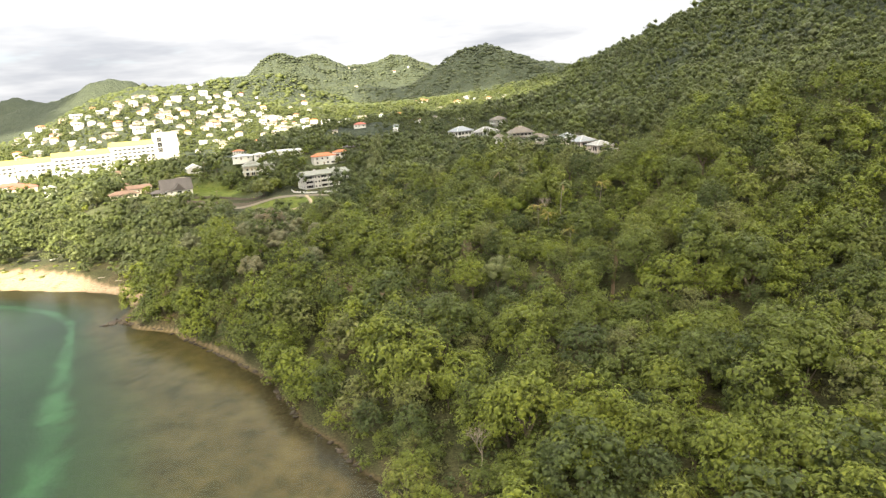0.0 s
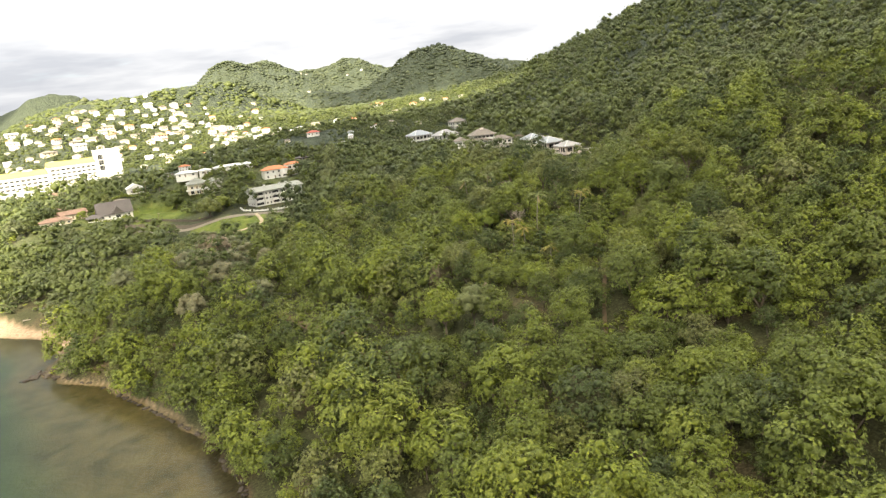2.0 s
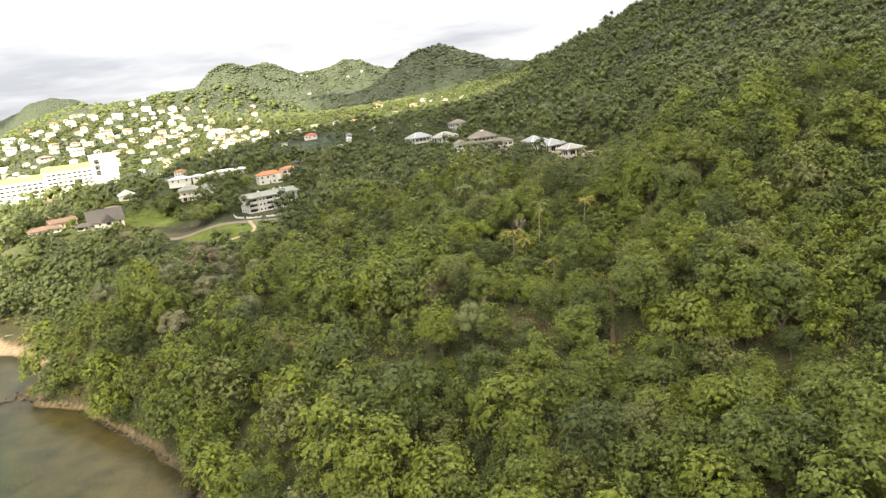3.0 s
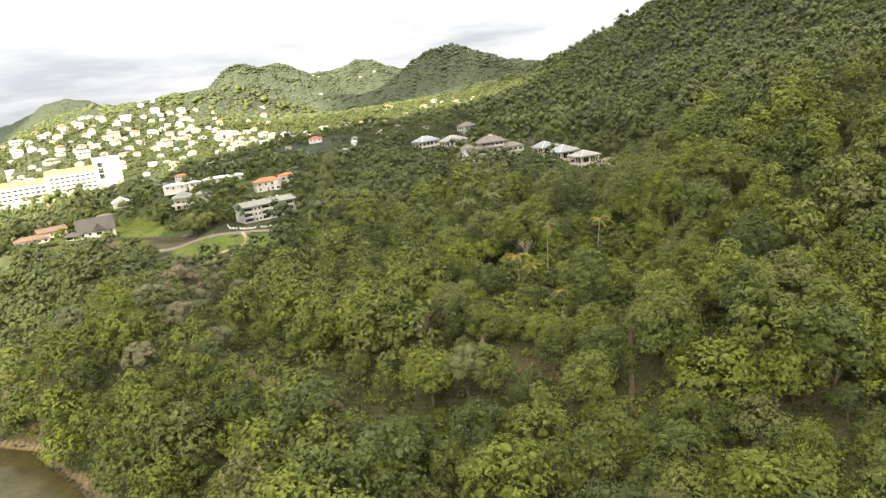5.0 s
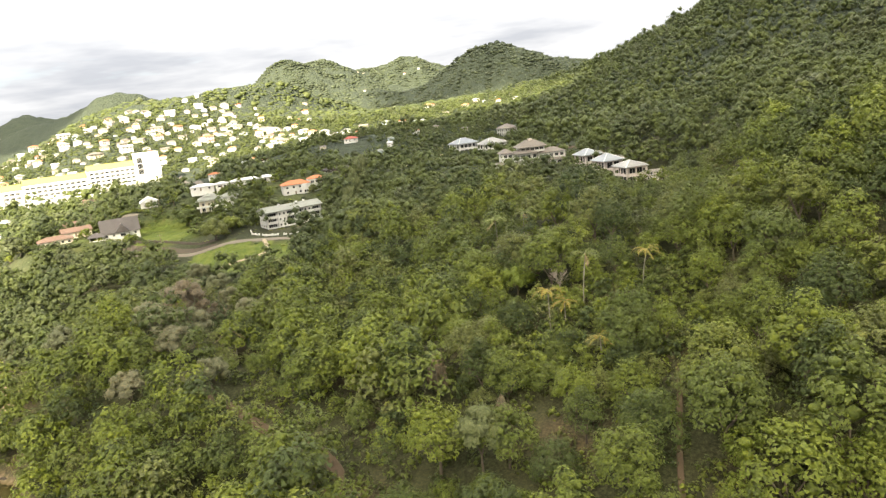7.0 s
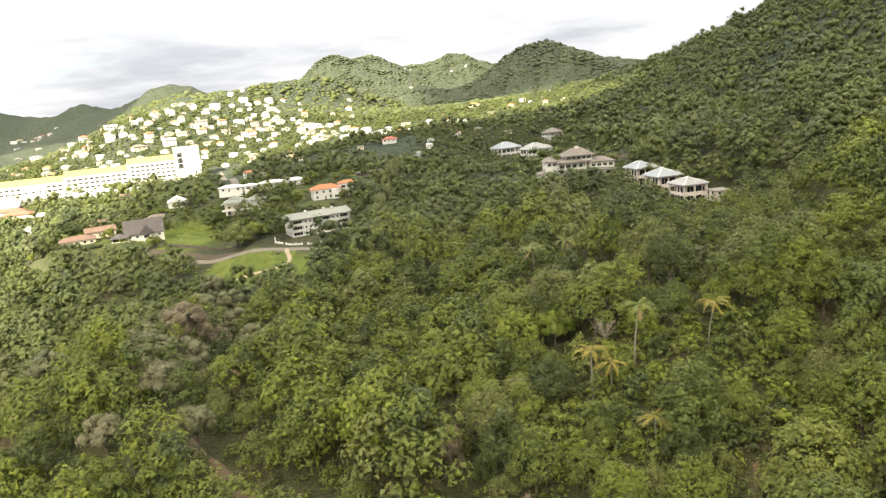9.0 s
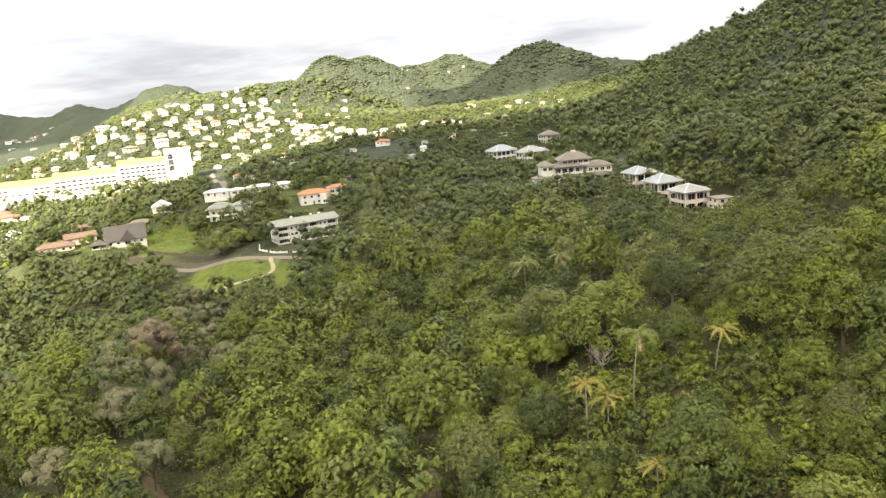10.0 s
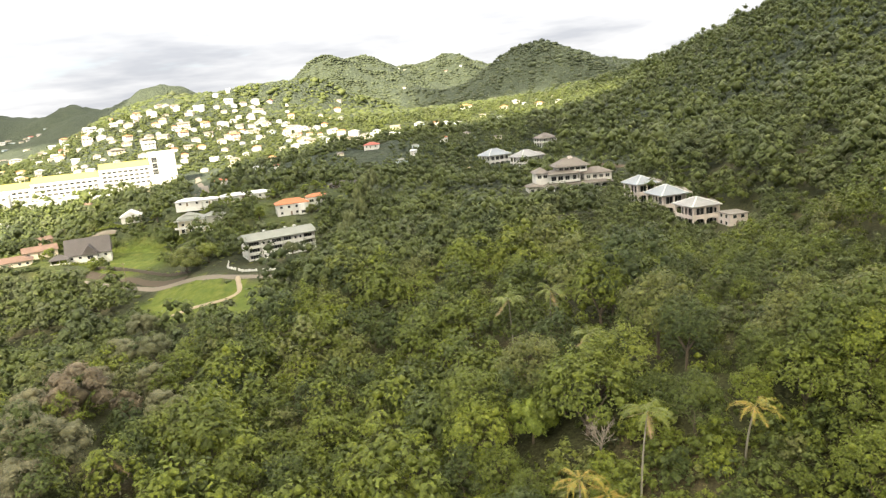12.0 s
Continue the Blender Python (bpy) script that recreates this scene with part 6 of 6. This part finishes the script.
def bare_tree(x, y, tall, seed):
    """A leafless tree: limbs that fork four times."""
    r = random.Random(seed)
    t = thing("dead_tree", pose(x, y, ground_at(x, y) - 0.5), "leafless grey dead tree with spreading bare branches", "dead tree")
    bm = bmesh.new()

    def limb(p, d, length, rad, depth):
        q = p + d * length
        m = d.to_track_quat("Z", "Y").to_matrix()
        a = [bm.verts.new(p + m @ Vector((math.cos(k * 1.2566) * rad, math.sin(k * 1.2566) * rad, 0))) for k in range(5)]
        b = [bm.verts.new(q + m @ Vector((math.cos(k * 1.2566) * rad * 0.6, math.sin(k * 1.2566) * rad * 0.6, 0))) for k in range(5)]
        for k in range(5):
            bm.faces.new((a[k], a[(k + 1) % 5], b[(k + 1) % 5], b[k]))
        if depth:
            for _ in range(4 if depth > 2 else 3):
                e = (d + Vector((r.uniform(-0.9, 0.9), r.uniform(-0.9, 0.9), r.uniform(-0.1, 0.5)))).normalized()
                limb(q, e, length * r.uniform(0.6, 0.85), max(0.035, rad * 0.55), depth - 1)

    limb(Vector((0, 0, -0.5)), Vector((0.05, 0.02, 1)).normalized(), tall * 0.42, 0.22, 4)
    part("trunk", bm, DEADWOOD, t)
    CLEAR.append((x, y, 1.4, 1.4, 0))


DEADWOOD = paint("dead_wood", (0.27, 0.23, 0.19), 0.9, 0.4, 1.0)
standout(-78, 305, 7.6, RUSSET, "broad tree with dry pinkish-brown foliage", stem=6.0, tall=0.95, clumps=20)
standout(-71, 312, 4.6, RUSSET, "tree with dry brownish foliage", stem=4.5)
for x, y, rad in ((-76, 284, 6.4), (-84, 293, 5.4), (-66, 281, 6.2), (-101, 377, 5.6), (-90, 330, 5.6), (-58, 306, 5.4), (-95, 352, 6.0), (-84, 352, 5.6),
                  (-108, 283, 5.6), (-70, 325, 5.8), (-66, 266, 5.6), (-92, 306, 5.4), (-50, 248, 5.2), (-74, 252, 5.4)):
    standout(x, y, rad, ASHEN, "tree with ashen grey-green layered foliage", stem=5.0, tall=0.8, clumps=18, cards=100)
standout(8, 229, 2.4, RUSSET, "small tree draped with dead purplish-brown vines", stem=1.5, stretch=3.4)
standout(21, 211, 2.2, RUSSET, "small tree draped with dead purplish-brown vines", stem=1.0, stretch=3.2)
standout(16, 203, 5.6, FEATHER, "tall grey-green tree above the others", stem=6.0, stretch=1.2)
for x, y, h in ((-46, 458, 2.2), (-43, 470, 2.5), (-47, 483, 2.6), (-44, 496, 2.4), (-48, 508, 2.6), (-45, 521, 2.3), (-49, 534, 2.4), (-47, 549, 2.2)):
    standout(x, y, 4.2, FEATHER, "tall feathery grey-green tree beside the apartment block", stem=4.0, stretch=h)
standout(-68, 449.5, 4.3, FEATHER, "small dark tree in the apartment yard", stem=4.2)
standout(-54, 446, 3.4, LEAF_TREE, "leafy green tree at the yard's edge", stem=2.5)
for x, y, rad in ((-160, 519, 7.4), (-118, 449, 7.6), (-112, 461, 5.5)):
    standout(x, y, rad, LEAF_TREE, "dark spreading tree on the lawn's edge", stem=3.6)
standout(30, 268, 4.6, LIME, "bright lime-green leafy tree", stem=3.5)
standout(12, 255, 5.0, LIME, "bright lime-green leafy tree", stem=3.0)


def hedge(line, tall=1.5):
    """A clipped run of leafy bushes along a line."""
    V, F, n = [], [], 0
    for (ax, ay), (bx, by) in zip(line[:-1], line[1:]):
        k = max(2, int(math.hypot(bx - ax, by - ay) / 1.3))
        for q in range(k):
            x, y = ax + (bx - ax) * q / k, ay + (by - ay) * q / k
            v, f = crown_arrays(odd, 3, 9, 0.2, 1.0, 0.8, 0.8, (OCT_V, OCT_F))
            V.append(v * tall * odd.uniform(0.85, 1.1) + (x, y, ground_at(x, y) - 0.2))
            F.append(f + n)
            n += len(v)
    me = faces_mesh("hedge", np.concatenate(V), np.concatenate(F))
    me.materials.append(LEAF_TREE)
    return tagged(new("hedge", me), "dense dark green garden hedge beside the lane", "hedge", "hedges round the gardens")


hedge([(-168, 536), (-155, 534), (-146, 532), (-136, 529), (-126, 524)], 2.6)
hedge([(-240, 470), (-228, 468), (-216, 468), (-206, 474)], 1.6)
hedge([(-202, 482), (-192, 484), (-184, 488)], 1.4)
hedge([(-240, 532), (-215, 531), (-192, 536)])
hedge([(-128, 531), (-112, 534), (-104, 538)], 1.4)


def garden_trees():
    """Small trees and shrubs that stand singly in the gardens."""
    r = random.Random(51)
    firsts = []
    for k in range(5):
        v, f = crown_arrays(odd, 8, 40, 0.085, 1.0, 0.8, 0.8)
        t = thing("garden_tree", Matrix(), "small leafy garden tree between the houses", "tree", "trees of the gardens")
        part("trunk", trunk_mesh(odd, 2.0), BARK, t)
        part("crown", faces_mesh("crown", v * 3.0 + (0, 0, 0.6), f), LEAF_TREE, t)
        firsts.append(t)
    n = tries = 0
    start = {}
    while n < 175 and tries < 9000:
        tries += 1
        x, y = r.uniform(-265, -55), r.uniform(462, 565)
        if abs((y - 512) * 0.95 - (x + 150) * 0.3) > 52:
            continue
        tight = [(a, b, c - 2.6, e - 2.6, f) for a, b, c, e, f in CLEAR if c > 3.5] + [(a, b, c - 2, e - 2, f) for a, b, c, e, f in LAWNS]
        if any(within(np.array([x]), np.array([y]), p)[0] for p in tight):
            continue
        s = r.uniform(0.45, 1.3)
        m = pose(x, y, ground_at(x, y) - 0.2, 0, 0, r.uniform(0, 360)) @ Matrix.Diagonal((s, s, s * r.uniform(0.85, 1.3), 1))
        k = n % 5
        if k in start:
            copy_thing(firsts[k], m).matrix_basis = m
        else:
            start[k] = m
        n += 1
    for k, m in start.items():
        firsts[k].matrix_basis = m


garden_trees()
bare_tree(5, 131, 8.5, 3)
bare_tree(40, 257, 7.0, 5)


# ---- the shore: rocks, wrack and what lies on the beach ----
def shore_things():
    r = random.Random(31)
    meshes = []
    for k in range(6):
        bm = bmesh.new()
        bmesh.ops.create_icosphere(bm, subdivisions=2, radius=1.0)
        for v in bm.verts:
            v.co *= 1 + 0.28 * noise.noise(v.co * 1.7 + Vector((k * 7, 0, 0)))
            v.co.z *= 0.55
        me = bpy.data.meshes.new("rock")
        bm.to_mesh(me)
        bm.free()
        me.materials.append(ROCK)
        meshes.append(me)
    spots = [(-134 + r.uniform(-7, 5), 267 + r.uniform(-5, 4), r.uniform(0.4, 1.3)) for _ in range(34)]
    line = SHORE[2:8]
    for _ in range(90):
        k = r.randrange(len(line) - 1)
        u = r.random()
        (ax, ay), (bx, by) = line[k], line[k + 1]
        L = math.hypot(bx - ax, by - ay)
        off = r.uniform(-0.8, 2.4)
        spots.append((ax + (bx - ax) * u + (by - ay) / L * -off * -1 * -1, ay + (by - ay) * u + (bx - ax) / L * -off, r.uniform(0.25, 0.9)))
    for x, y, s in spots:
        ob = new("rock", meshes[r.randrange(6)])
        ob.matrix_world = pose(x, y, max(ground_at(x, y), -0.5) + 0.05, r.uniform(-20, 20), r.uniform(-20, 20), r.uniform(0, 360)) @ Matrix.Diagonal((s * r.uniform(0.8, 1.6), s, s, 1))
        tagged(ob, "dark weathered rock at the waterline", "rock", "rocks along the shore")
    # fallen log at the point
    for x, y, turn, L in ((-126, 271, 35, 7), (-175, 335, 30, 4), (-163, 327, 160, 4.5), (-160, 330, 15, 3), (-154, 319, 40, 3.5), (-212, 343, 12, 3), (-218, 346, 8, 2.5), (-224, 346, 170, 3), (-229, 349, 5, 2.5), (-196, 339, 20, 4)):
        bm = bmesh.new()
        bmesh.ops.create_cone(bm, cap_ends=True, segments=9, radius1=0.34, radius2=0.18, depth=L, matrix=Matrix.Rotation(math.pi / 2, 4, "Y"))
        me = bpy.data.meshes.new("driftwood")
        bm.to_mesh(me)
        bm.free()
        me.materials.append(DEADWOOD)
        ob = new("driftwood", me)
        ob.matrix_world = pose(x, y, max(ground_at(x, y), 0) + 0.28, 0, 4, turn)
        tagged(ob, "bleached driftwood log lying on the sand", "driftwood")
    # beached boats under the trees
    for x, y, turn, mat, label in ((-234, 379, 10, DARK_HULL, "dark wooden rowing boat drawn up on the beach"), (-222, 376, 70, WHITE, "small white rowing boat drawn up on the beach"), (-174, 344, 25, DARK_HULL, "dark wooden rowing boat under the trees behind the beach")):
        t = thing("rowing_boat", pose(x, y, ground_at(x, y) + 0.25, 0, 6, turn), label, "boat")
        bm = bmesh.new()
        rings = []
        for k in range(9):
            u = k / 8 * 2 - 1
            w = 0.95 * (1 - u * u) ** 0.6 + 0.04
            rings.append([bm.verts.new((u * 2.6, w * c, z)) for c, z in ((-1, 0.75 + 0.18 * u * u), (-0.75, 0.2), (0, 0), (0.75, 0.2), (1, 0.75 + 0.18 * u * u), (0.85, 0.72 + 0.18 * u * u), (0.6, 0.28), (0, 0.12), (-0.6, 0.28), (-0.85, 0.72 + 0.18 * u * u))])
        for a, b in zip(rings[:-1], rings[1:]):
            for i in range(10):
                bm.faces.new((a[i], a[(i + 1) % 10], b[(i + 1) % 10], b[i]))
        part("hull", bm, mat, t)
        for u in (-1.1, 0.2, 1.3):
            part("bench", slab(u - 0.15, u + 0.15, -0.62, 0.62, 0.5, 0.56), WOOD, t)


CLEAR += [(-65, 292, 4.5, 4.5, 0), (-231, 381, 11, 8, 20), (-174, 343, 4, 4, 0)]
DARK_HULL = paint("dark_hull_paint", (0.06, 0.06, 0.065), 0.6, 0.3, 0.8)
shore_things()


# ---- poles along the lanes ----
def pole(x, y, turn):
    t = thing("utility_pole", pose(x, y, ground_at(x, y), 0, 0, turn), "wooden utility pole with a crossarm beside the lane", "utility pole", "utility poles")
    bm = bmesh.new()
    bmesh.ops.create_cone(bm, cap_ends=True, segments=10, radius1=0.17, radius2=0.11, depth=10.5, matrix=Matrix.Translation((0, 0, 4.75)))
    part("pole", bm, WOOD, t)
    part("crossarm", slab(-1.1, 1.1, -0.19, -0.09, 9.2, 9.34), WOOD, t)
    for x2 in (-0.95, -0.3, 0.3, 0.95):
        bm = bmesh.new()
        bmesh.ops.create_cone(bm, cap_ends=True, segments=8, radius1=0.06, radius2=0.03, depth=0.2, matrix=Matrix.Translation((x2, -0.14, 9.45)))
        part("insulator", bm, WHITE, t)


for x, y, turn in ((-231, 534, 60), (-186, 540, 20), (-183, 610, 10), (-205, 665, 25), (-150, 453, 0), (-118, 451, 0)):
    pole(x, y, turn)


plant()
